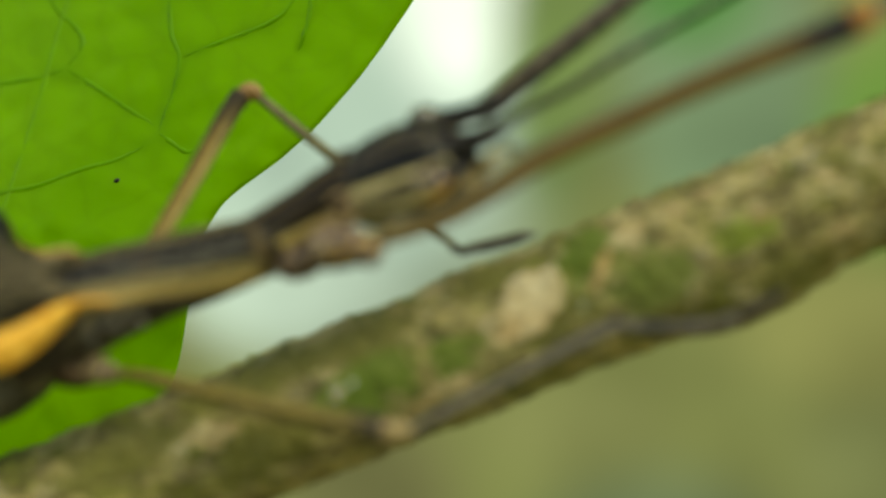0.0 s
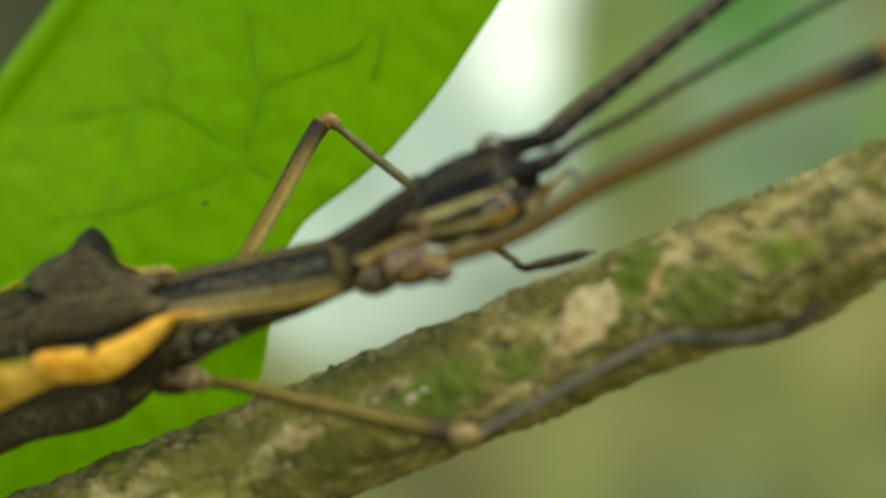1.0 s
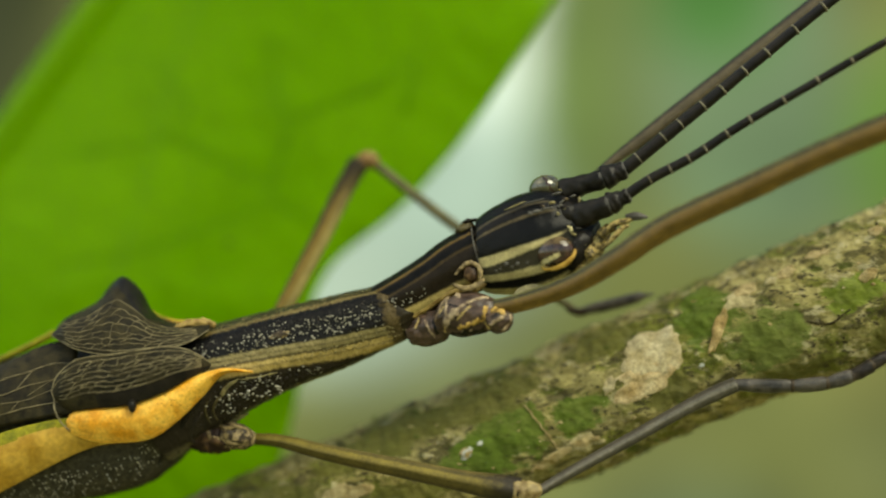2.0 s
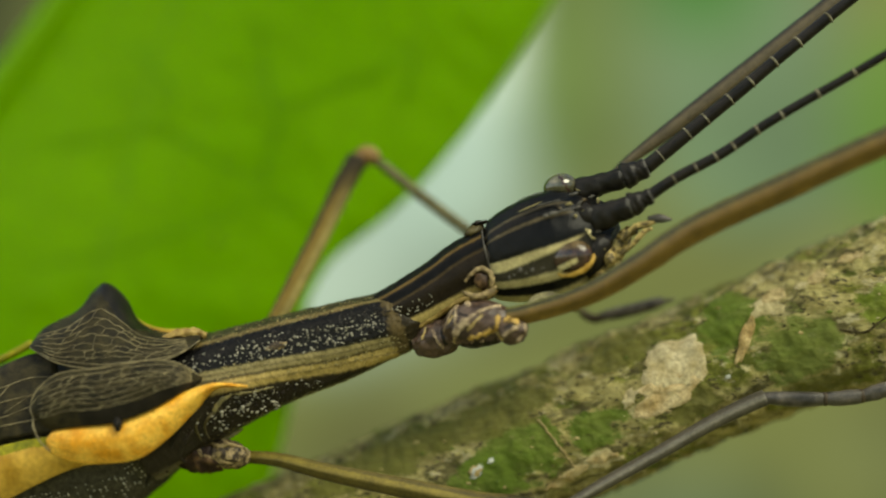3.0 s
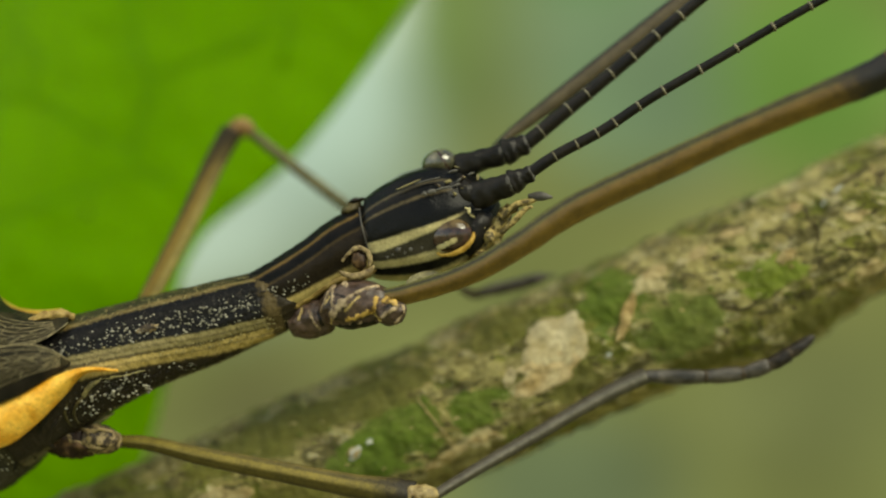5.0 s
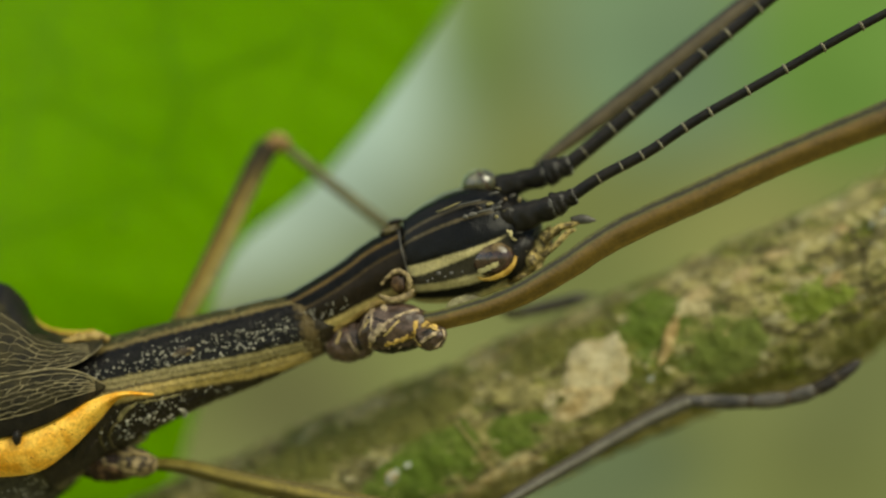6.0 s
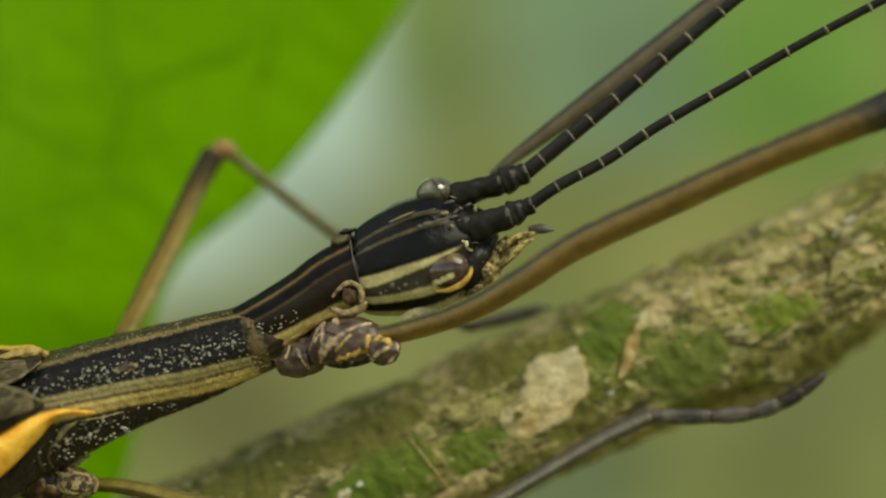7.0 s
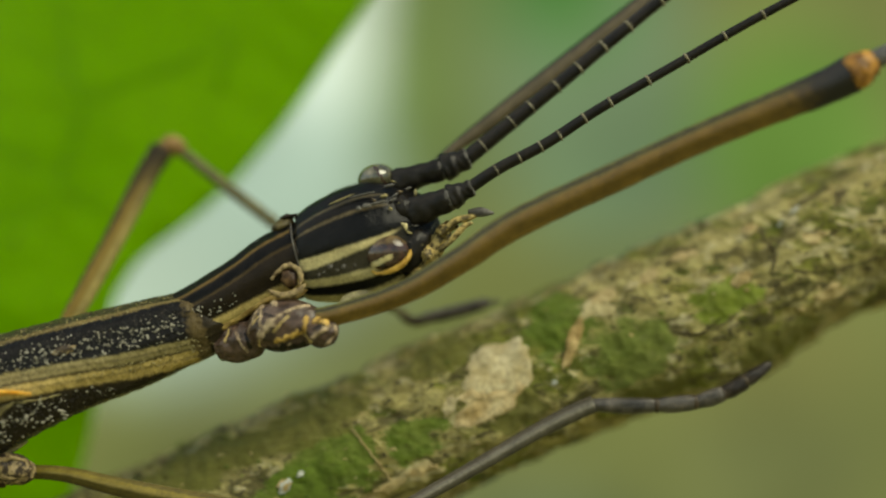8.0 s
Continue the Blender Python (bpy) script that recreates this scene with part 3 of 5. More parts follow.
TWIG_T, TWIG_FRONT, TWIG_DOWN = frames(TWIG[:, :3])


def bark_height(p):
    """Lumps, scales and cracks of the bark, in mm."""
    q = Vector(p)
    scales = 1 - abs(noise.noise(Vector((q.x * 1.5, q.y * 2.2, q.z * 2.2))))
    return (0.16 * noise.noise(q * 0.45) + 0.13 * noise.noise(q * 1.3) + 0.12 * scales + 0.075 * noise.noise(q * 3.6)
            - 0.10 * max(0, noise.noise(Vector((q.x * 0.9 + 7, q.y * 4, q.z * 4 + q.x * 1.7))) - 0.25) + 0.025 * noise.noise(q * 9.0))


SWELL = int(np.argmin(((TWIG[:, [0, 2]] - np.array((11.45, 4.00, -1.72))[[0, 2]]) ** 2).sum(1)))


def twig_skin(i, a, lift=0.0):
    """A place on the bark: i along the twig, a round it from the front downwards."""
    i = min(max(i, 0), len(TWIG) - 1.001)
    k, u = int(i), i - int(i)
    row = TWIG[k] * (1 - u) + TWIG[k + 1] * u
    out = TWIG_DOWN[k] * math.sin(a) + TWIG_FRONT[k] * math.cos(a)
    p = row[:3] + out * row[3]
    swell = 0.8 * math.exp(-((i - SWELL) / 34) ** 2) * max(0, math.sin(a)) ** 2
    return p + out * (bark_height(p) + lift + swell)


def twig_spot(place):
    """i and a on the twig next to a place in front of it."""
    d = TWIG[:, [0, 2]] - np.array([place[0], place[2]])
    i = int(np.argmin((d * d).sum(1)))
    v = np.dot(np.array(place) - TWIG[i, :3], TWIG_DOWN[i]) / TWIG[i, 3]
    return i, math.asin(max(-0.98, min(0.98, v)))


def twig_patch(name, place, along, across, mat, thick=0.08, turn=0.0, ragged=0.45, parent=None, label="", seed=0.0):
    """A crust on the bark with a ragged outline. Half sizes in mm."""
    i0, a0 = twig_spot(place)
    step = np.linalg.norm(TWIG[i0 + 1, :3] - TWIG[i0, :3])
    radius = TWIG[i0, 3]
    bm = bmesh.new()
    nr, na = 9, 40
    ct, st = math.cos(radians(turn)), math.sin(radians(turn))
    mid = bm.verts.new(twig_skin(i0, a0, thick))
    last = None
    for r in range(1, nr + 1):
        ring = []
        for k in range(na):
            t = 2 * math.pi * k / na
            e = 1 + ragged * noise.noise((math.cos(t) * 1.3 + seed, math.sin(t) * 1.3, seed)) + 0.3 * ragged * noise.noise((math.cos(t) * 3 + seed, math.sin(t) * 3, 4))
            x, y = along * e * math.cos(t) * r / nr, across * e * math.sin(t) * r / nr
            x, y = x * ct - y * st, x * st + y * ct
            lift = thick * (1 + 0.5 * noise.noise((x * 2.5, y * 2.5, seed))) if r < nr else -0.05
            ring.append(bm.verts.new(twig_skin(i0 + x / step, a0 + y / radius, lift)))
        for k in range(na):
            if last:
                bm.faces.new((last[k], last[(k + 1) % na], ring[(k + 1) % na], ring[k]))
            else:
                bm.faces.new((mid, ring[(k + 1) % na], ring[k]))
        last = ring
    bmesh.ops.recalc_face_normals(bm, faces=bm.faces)
    return part(name, bm, mat, parent, label)


def make_twig():
    twig = thing("twig", None, "grey-tan mossy twig with rough bark and pale lichen", "twig")
    around = 110
    verts, faces = [], []
    n = len(TWIG)
    for i in range(n):
        for k in range(around):
            verts.append(tuple(twig_skin(i, 2 * math.pi * k / around) * MM))
    for i in range(n - 1):
        for k in range(around):
            a, b = i * around + k, i * around + (k + 1) % around
            faces.append((a, b, b + around, a + around))
    faces += [tuple(range(around))[::-1], tuple(range((n - 1) * around, n * around))]
    me = bpy.data.meshes.new("bark")
    me.from_pydata(verts, [], faces)
    me.materials.append(BARK)
    me.polygons.foreach_set("use_smooth", [True] * len(me.polygons))
    new("bark", me).parent = twig
    twig_patch("lichen_patch", (2.87, 1.20, -1.57), 1.35, 0.95, LICHEN, 0.05, -12, 0.7, twig, "cream lichen crust", 1.0)
    twig_patch("lichen_patch", (2.37, 1.20, -2.84), 1.25, 0.70, LICHEN_WARM, 0.04, -4, 0.8, twig, "tan lichen crust", 2.0)
    twig_patch("lichen_patch", (1.11, 1.20, -3.00), 0.45, 0.22, LICHEN, 0.04, -30, 0.8, twig, "cream lichen crust", 3.0)
    twig_patch("lichen_patch", (6.34, 1.20, 0.44), 0.75, 0.40, LICHEN_DULL, 0.03, 0, 0.9, twig, "cream lichen crust", 4.0)
    twig_patch("lichen_patch", (7.55, 1.20, 1.17), 0.30, 0.16, LICHEN_DULL, 0.06, 0, 0.6, twig, "cream lichen crust", 5.0)
    twig_patch("lichen_patch", (-0.07, 1.20, -5.28), 0.90, 0.30, LICHEN_DULL, 0.03, 4, 0.9, twig, "cream lichen crust", 6.0)
    seam = [twig_skin(*twig_spot(p), 0.02) for p in spline([(-2.28, 1.20, -3.86), (-1.56, 1.20, -4.75), (-0.85, 1.20, -5.66)], 20)]
    part("bark_seam", tube([(p, 0.035) for p in seam], 60, 8, None, lambda s, a: 0.015 * wobble(s * 20, a), 1.0), FLAKE, twig, "straight pale seam in the bark")
    for line in ([(13.08, 1.20, 1.76), (14.40, 1.20, 1.76), (15.61, 1.20, 2.09), (16.70, 1.20, 2.37)], [(11.71, 1.20, 3.59), (12.13, 1.20, 2.92), (12.48, 1.20, 2.32), (12.36, 1.20, 1.78)], [(8.86, 1.20, -0.38), (9.70, 1.20, -0.44), (10.54, 1.20, 0.10)], [(4.33, 1.60, 0.95), (6.03, 1.60, 1.79), (7.72, 1.60, 2.52)]):
        crack = [twig_skin(*twig_spot(p), -0.02) for p in spline(line, 24)]
        part("bark_crack", tube([(p, 0.05 + 0.035 * wobble(k * 0.7, p[0])) for k, p in enumerate(crack)], 80, 8, None, lambda s, a: 0.03 * wobble(s * 30, a), 1.0), CRACK, twig, "dark crack in the bark")
    rng = random.Random(4)
    for name, mat, count, lo, hi, label in (("bark_grit", CRACK, 170, 0.02, 0.06, "dark bark crumbs"), ("lichen_grit", LICHEN, 120, 0.02, 0.06, "pale lichen crumbs"), ("bark_scale", FLAKE, 150, 0.03, 0.10, "tan bark scales"), ("algae_grit", MOSS, 120, 0.03, 0.08, "green algae crumbs")):
        bm = bmesh.new()
        for _ in range(count):
            k = rng.uniform(lo, hi)
            grain(bm, twig_skin(rng.uniform(430, 1060), rng.uniform(-1.75, 1.75), -0.012), (k * rng.uniform(1, 2.4), k, k * rng.uniform(0.5, 1)), 0.7)
        tagged(part(name, bm, mat, twig, label), kind="stuff")
    for name, mat, label in (("edge_crumb", FLAKE, "tan bark crumbs"), ("edge_moss", MOSS, "green algae crumbs"), ("edge_grit", CRACK, "dark bark crumbs")):
        bm = bmesh.new()
        for _ in range(70):
            k = rng.uniform(0.03, 0.08)
            grain(bm, twig_skin(rng.uniform(430, 1060), rng.choice((-1, 1)) * rng.uniform(1.15, 1.7), 0.0), (k * rng.uniform(1, 2.2), k, k * rng.uniform(0.6, 1.1)), 0.8)
        tagged(part(name, bm, mat, twig, label), kind="stuff")
    for place, along, across, turn in (((9.46, 1.00, 2.30), 0.5, 0.2, -5), ((11.74, 1.00, 3.24), 0.4, 0.22, 5), ((8.22, 1.00, 1.58), 0.45, 0.25, 0), ((13.82, 1.00, 2.93), 0.5, 0.2, 8), ((11.33, 1.00, 1.47), 0.5, 0.22, -8), ((6.56, 1.00, 0.85), 0.55, 0.3, 10),
                                       ((-1.33, 1.00, -6.00), 0.9, 0.28, -5), ((0.12, 1.00, -5.17), 0.8, 0.16, 5), ((-9.42, 1.00, -7.55), 0.9, 0.5, 0), ((-4.65, 1.00, -5.79), 0.3, 0.2, -10), ((14.44, 1.00, 1.06), 0.7, 0.3, 0)):
        twig_patch("bark_flake", place, along, across, FLAKE, 0.05, turn, 0.6, twig, "pale bark scale", along + across * 9 + turn)
    for place, along, across in (((13.30, 1.00, 3.86), 0.22, 0.07), ((-4.61, 1.00, -5.83), 0.32, 0.16), ((4.73, 1.00, -2.16), 0.12, 0.09), ((12.78, 1.00, 3.44), 0.12, 0.06), ((-4.03, 1.00, -5.37), 0.14, 0.08)):
        twig_patch("lichen_fleck", place, along, across, FLECK, 0.05, -20, 1.0, twig, "white lichen fleck", along * 7)
    twig_patch("bark_flake", (5.43, 1.00, -0.82), 0.88, 0.24, FLAKE_WARM, 0.12, -46, 0.4, twig, "tan lifted bark flake", 31.0)
    return twig


make_twig()


# ---- the leaf ----
def make_leaf():
    leaf = thing("leaf", None, "large bright green leaf, backlit, with branching veins", "leaf")
    right = [(1.11, 11.00, 22.26), (-0.93, 10.00, 16.70), (-2.21, 9.00, 13.88), (-4.32, 9.00, 10.36), (-5.61, 9.00, 8.36), (-6.67, 9.00, 6.95), (-8.08, 9.00, 5.31), (-9.61, 9.00, 3.90), (-11.37, 9.00, 2.49),
             (-12.35, 9.00, 1.08), (-12.89, 9.00, -0.68), (-13.20, 9.50, -2.81), (-13.56, 10.00, -4.74), (-14.15, 10.00, -7.12), (-15.11, 10.00, -9.98), (-17.25, 10.00, -13.32), (-22.25, 10.00, -16.89)]
    left = [(-6.96, 12.00, 25.51), (-16.76, 12.00, 22.57), (-22.16, 12.00, 18.16), (-24.58, 12.00, 14.66), (-29.48, 12.00, 7.57), (-32.94, 12.00, 2.48), (-35.88, 12.00, -2.92), (-37.84, 12.00, -7.82),
            (-38.33, 12.00, -12.48), (-35.86, 11.00, -15.44), (-28.21, 10.00, -17.61)]
    sheet = shell(right, left, 160, 80, 0.8, 0.22, None, 0.12)
    tree = BVHTree.FromBMesh(sheet)

    def on_blade(line, n):
        out = []
        for x, _, z in spline(line, n):
            hit = tree.ray_cast(Vector((x, -20, z)), Vector((0, 1, 0)))[0]
            if hit:
                out.append((x, hit.y + 0.15, z))
        return out
    part("blade", sheet, LEAF, leaf)
    part("midrib", thread(on_blade([(-14.87, 10.00, 20.04), (-17.52, 9.20, 17.45), (-19.82, 9.00, 11.77), (-20.99, 9.00, 5.66), (-23.11, 9.00, -1.86), (-28.01, 9.50, -10.86)], 40), 0.19, 80), LEAF_RIM, leaf, "pale midrib")
    part("rim", thread([(-22.09, 11.80, 18.11), (-24.51, 11.80, 14.62), (-29.40, 11.80, 7.55), (-32.85, 11.80, 2.47), (-35.78, 11.80, -2.91)], 0.7, 60), LEAF_RIM, leaf, "pale rolled edge")
    for line in ([(-15.31, 9.40, 12.93), (-14.90, 9.40, 11.36), (-14.67, 9.40, 9.80), (-14.18, 9.40, 8.64), (-14.30, 9.40, 7.22), (-14.79, 9.40, 5.53), (-14.93, 9.40, 4.89)],
                 [(-14.18, 9.40, 8.64), (-12.60, 9.40, 9.32), (-10.83, 9.40, 10.00), (-9.58, 9.40, 10.67), (-8.62, 9.40, 11.98)],
                 [(-19.62, 9.40, 8.20), (-17.97, 9.40, 7.27), (-16.32, 9.40, 6.27), (-14.86, 9.40, 5.40)],
                 [(-25.26, 9.40, 1.77), (-22.11, 9.40, 2.38), (-20.55, 9.40, 2.68), (-18.24, 9.40, 3.52), (-16.44, 9.40, 4.08), (-14.98, 9.40, 4.94)],
                 [(-19.62, 9.40, 8.20), (-20.92, 9.40, 7.81), (-22.50, 9.40, 7.56), (-25.70, 9.40, 7.23)],
                 [(-19.62, 9.40, 8.20), (-18.96, 9.40, 9.33), (-19.44, 9.40, 10.24), (-20.35, 9.40, 11.01), (-21.25, 9.40, 12.32)],
                 [(-14.85, 9.40, 5.20), (-13.60, 9.40, 4.41), (-13.04, 9.40, 4.48)],
                 [(-8.23, 9.40, 11.98), (-8.33, 9.40, 10.43), (-8.76, 9.40, 8.88)]):
        path = on_blade(line, 30)
        k = len(path) - 1
        part("vein", tube([(p, 0.185 - 0.05 * abs(2 * q / k - 1) ** 3) for q, p in enumerate(path)], 60, 10, None, lambda s, a: 0.03 * wobble(s * 8, a), 1.0), LEAF_VEIN, leaf)
    pivot = Vector((-12, 9.5, 2)) * MM
    leaf.matrix_basis = Matrix.Translation(pivot + Vector((0.25, 0, 0.40)) * MM) @ pose(0, 0, 0, 0, 0.65, 0) @ Matrix.Translation(-pivot)
    part("speck", blob(on_blade([(-16.88, 9.40, 2.99), (-16.62, 9.40, 3.00)], 2)[-1], (0.20, 0.22, 0.14), 20), BLACK, leaf, "black speck")
    return leaf


make_leaf()


# ---- the stick insect ----
def granules(rows, spans, count, flat=0.85, size=(0.022, 0.045), seed=1):
    """Pale grains on a skin: spans are (s0, s1, v0 at s0, v1 at s0, v0 at s1, v1 at s1)."""
    rng = random.Random(seed)
    r = spline([(*p, w) for p, w in rows], 200)
    _, front, down = frames(r[:, :3])
    bm = bmesh.new()
    for _ in range(count):
        s0, s1, a, b, c, d = rng.choice(spans)
        u = rng.random()
        i = int((s0 + (s1 - s0) * u) * 200)
        lo, hi = a + (c - a) * u, b + (d - b) * u
        ang = math.asin(max(-0.99, min(0.99, lo + (hi - lo) * rng.random())))
        p = r[i, :3] + down[i] * math.sin(ang) * r[i, 3] + front[i] * math.cos(ang) * r[i, 3] * flat
        k = rng.uniform(*size)
        grain(bm, p, (k * 1.3, k, k))
    return bm


def eye_band(c):
    """Dark facets with a cream band below and a brown cap above."""
    if c.z > 0.42 - 0.25 * c.x:
        return 2
    return 1 if -0.52 < c.z - 0.25 * c.x < -0.22 and c.x < 0.25 else 0


def make_insect():
    bug = thing("stick_insect", None, "black and cream striped stick insect clinging to a mossy twig", "insect")

    # head
    axis = [((-4.22, 0.20, 1.92), 1.18), ((-3.77, 0.20, 2.01), 1.55), ((-2.74, 0.20, 2.35), 1.88), ((-1.72, 0.20, 2.70), 1.98), ((-0.70, 0.20, 3.09), 1.70), ((0.08, 0.20, 3.46), 1.05), ((0.57, 0.20, 3.67), 0.45)]
    head = part("head", tube(axis, 80, 96, None, lambda s, a: 0.02 * wobble(s * 14, a * 4) + 0.022 * math.cos(a * 11 + 2 * wobble(s * 3, a)) * min(1, 5 * s), 0.8), HEAD_SKIN, bug, "black head with cream cheek stripes")
    eye = part("eye", blob((-1.03, -1.08, 2.11), (0.74, 0.42, 0.60), 14, 56, 0, None, eye_band), [EYE, CREAM, EYE_TOP], head, "glossy banded eye")
    part("eye_rim", tube([((-1.71, -1.05, 1.61), 0.02), ((-1.36, -1.18, 1.41), 0.05), ((-0.91, -1.28, 1.48), 0.09), ((-0.49, -1.28, 1.73), 0.11), ((-0.26, -1.18, 2.06), 0.07), ((-0.26, -1.05, 2.27), 0.02)], 40, 16, None, lambda s, a: 0.03 * wobble(s * 8, a * 2), 0.6), OCHRE_EYE, eye, "yellow crescent").location.y = 0.05 * MM
    part("eye_socket", tube([((-1.87, -0.95, 1.89), 0.05), ((-1.84, -1.00, 2.27), 0.10), ((-1.50, -1.00, 2.66), 0.12), ((-0.98, -0.95, 2.88), 0.12), ((-0.46, -0.92, 2.69), 0.10), ((-0.15, -0.90, 2.31), 0.04)], 30, 14, None, lambda s, a: 0.05 * wobble(s * 8, a * 2)), BLACK, eye)
    part("eye", blob((-1.48, 0.30, 4.78), (0.66, 0.7, 0.54), 12, 48, 0, None, lambda c: 1 if 0.20 < c.x + 0.3 * c.z < 0.34 else 0), [EYE_FAR, EYE], head, "glassy olive eye")
    for p, rad, turn, mat in (((-0.54, -1.02, 3.09), (0.20, 0.10, 0.06), -30, CREAM), ((-0.42, -1.00, 2.99), (0.08, 0.10, 0.14), 0, CREAM), ((-1.74, -1.36, 3.65), (0.17, 0.05, 0.08), 10, GREY), ((-1.99, -1.38, 3.57), (0.09, 0.05, 0.08), 0, GREY),
                              ((-0.78, -0.92, 4.08), (0.13, 0.05, 0.05), 40, GREY), ((-0.10, -0.66, 4.20), (0.06, 0.05, 0.12), 0, OLIVE), ((-0.99, -0.85, 4.41), (0.2, 0.08, 0.06), 15, GREY), ((-1.88, -1.14, 4.06), (0.5, 0.06, 0.035), 14, GREY),
                              ((-1.36, -1.30, 3.77), (0.3, 0.06, 0.04), 15, GREY), ((-2.58, -1.10, 3.91), (0.5, 0.05, 0.03), 24, OLIVE)):
        part("spot", blob(p, rad, turn, 12, 0.3), mat, head)
    marks = random.Random(12)
    for place in ((-0.84, -1.05, 3.91), (-0.64, -0.85, 4.20), (-0.32, -0.70, 4.34), (-0.06, -0.75, 3.99), (-0.92, -1.20, 3.58), (-0.32, -1.00, 2.81), (-0.04, -0.85, 2.68), (-0.12, -0.90, 3.04), (-1.16, -1.08, 4.03), (-1.52, -1.20, 3.90), (-0.56, -1.00, 3.83), (-0.85, -0.60, 4.59), (0.12, -0.85, 2.39), (-0.24, -1.00, 2.47)):
        part("spot", blob(place, (marks.uniform(0.06, 0.17), 0.06, marks.uniform(0.02, 0.06)), marks.uniform(-40, 60), 10, 0.8), marks.choice([OLIVE, GREY, OLIVE, JOINT]), head)
    for place, size in (((-3.29, -1.42, 1.32), 0.05), ((-2.91, -1.42, 1.59), 0.085), ((-2.46, -1.42, 1.60), 0.075), ((-2.08, -1.42, 1.65), 0.05), ((-3.12, -1.42, 1.41), 0.04), ((-2.68, -1.42, 1.48), 0.04)):
        part("cheek_dot", blob(place, (size, 0.05, size * 0.9), 20, 12, 0.5), GREY, head)
    part("cheek_patch", tube([((-2.65, -1.15, 0.30), 0.10), ((-2.33, -1.20, 0.41), 0.30), ((-1.78, -1.15, 0.55), 0.33), ((-1.40, -1.05, 0.65), 0.14)], 24, 20, None, lambda s, a: 0.012 * wobble(s * 6, a * 2), 0.35), CHEEK, head, "cream patch under the cheek").location.y = 0.33 * MM
    part("brow", blob((-0.48, -0.60, 3.62), (0.42, 0.5, 0.55), 20, 20, 0.2), BLACK, head)
    part("cheek", blob((-0.18, -0.50, 2.25), (0.5, 0.55, 0.9), -25, 24, 0.2), BLACK, head)

    # mouthparts
    mouth = part("mandible", tube([((-0.33, -0.20, 1.14), 0.2), ((0.26, -0.40, 1.80), 0.32), ((0.73, -0.40, 2.62), 0.30), ((1.06, -0.30, 3.23), 0.15)], 40, 24, None,
                                    lambda s, a: 0.08 * wobble(s * 16, a * 2)), MOUTH, bug, "mottled yellow jaw")
    for p, rad, turn in (((-0.02, -0.70, 1.47), (0.22, 0.2, 0.14), 30), ((0.32, -0.75, 2.08), (0.2, 0.2, 0.3), 10), ((0.85, -0.70, 2.92), (0.22, 0.2, 0.2), 0), ((0.57, -0.50, 1.80), (0.16, 0.2, 0.26), -20), ((1.17, -0.60, 3.01), (0.2, 0.15, 0.12), 30), ((-0.32, -0.50, 1.15), (0.3, 0.2, 0.1), 20)):
        part("mouth_lobe", blob(p, rad, turn, 16, 0.5), MOUTH, mouth)
    part("palp", tube([((0.77, -0.80, 2.74), 0.10), ((1.23, -0.90, 3.18), 0.13), ((1.69, -0.90, 3.32), 0.12), ((2.01, -0.90, 3.44), 0.08)], 24, 12), MOUTH, mouth)
    part("palp", tube([((1.69, -0.90, 3.52), 0.08), ((2.13, -0.90, 3.52), 0.17), ((2.57, -0.90, 3.48), 0.04)], 16, 12), GREY, mouth)
    part("palp", tube([((0.72, -0.80, 2.19), 0.09), ((1.23, -0.90, 2.67), 0.11), ((1.57, -0.90, 3.04), 0.10), ((1.85, -0.90, 3.16), 0.05)], 24, 12), MOUTH, mouth)

    def mixed(a, b, u):
        return tuple(np.array(a) * (1 - u) + np.array(b) * u)

    # antennae
    def antenna(line, scape, rings, w, label):
        top = part("antenna", tube([(p, w * (1 - 0.45 * i / (len(line) - 1))) for i, p in enumerate(line)], 120, 16, None, None, 1.0), BLACK, bug, label)
        for a, b, wa, wb in scape:
            part("antenna_base", tube([(a, wa * 0.7), (mixed(a, b, 0.12), wa), (mixed(a, b, 0.8), wb), (b, wb * 0.78)], 16, 20, None, lambda s, t: 0.035 * math.sin(s * math.pi * 2 + 0.6) + 0.10 * wobble(s * 5, t * 1.5, wa)), BLACK, top)
            part("antenna_joint", tube([(mixed(a, b, 0.93), wb * 0.86), (mixed(a, b, 1.0), wb * 0.9), (mixed(a, b, 1.05), wb * 0.72)], 8, 20, None, lambda s, t: 0.03 * wobble(s * 3, t * 2, wa)), GREY, top)
        path = spline(line, 400)
        for u in rings:
            i = int(u * 399)
            d = (path[i + 1] - path[i]) / np.linalg.norm(path[i + 1] - path[i]) * 0.048
            r = w * (1 - 0.45 * u) * 1.08
            part("antenna_ring", tube([(path[i] - d, r * 0.8), (path[i], r), (path[i] + d, r * 0.8)], 6, 16, None, None, 1.0), ANTENNA_RING, top)

    antenna([(1.65, -1.00, 4.27), (2.73, -1.00, 5.00), (4.33, -1.00, 5.86), (6.04, -1.00, 7.00), (8.42, -1.20, 8.38), (12.26, -1.50, 10.56), (19.05, -2.00, 14.02), (27.93, -2.00, 17.97)],
            [((-0.36, -0.60, 3.45), (1.09, -0.90, 3.98), 0.48, 0.46), ((1.05, -0.90, 3.98), (1.81, -1.00, 4.35), 0.40, 0.32)],
            [0.042, 0.072, 0.098, 0.125, 0.16, 0.195, 0.245, 0.295, 0.345, 0.395, 0.45, 0.51, 0.58, 0.66, 0.74], 0.22, "thin black antenna with pale rings")
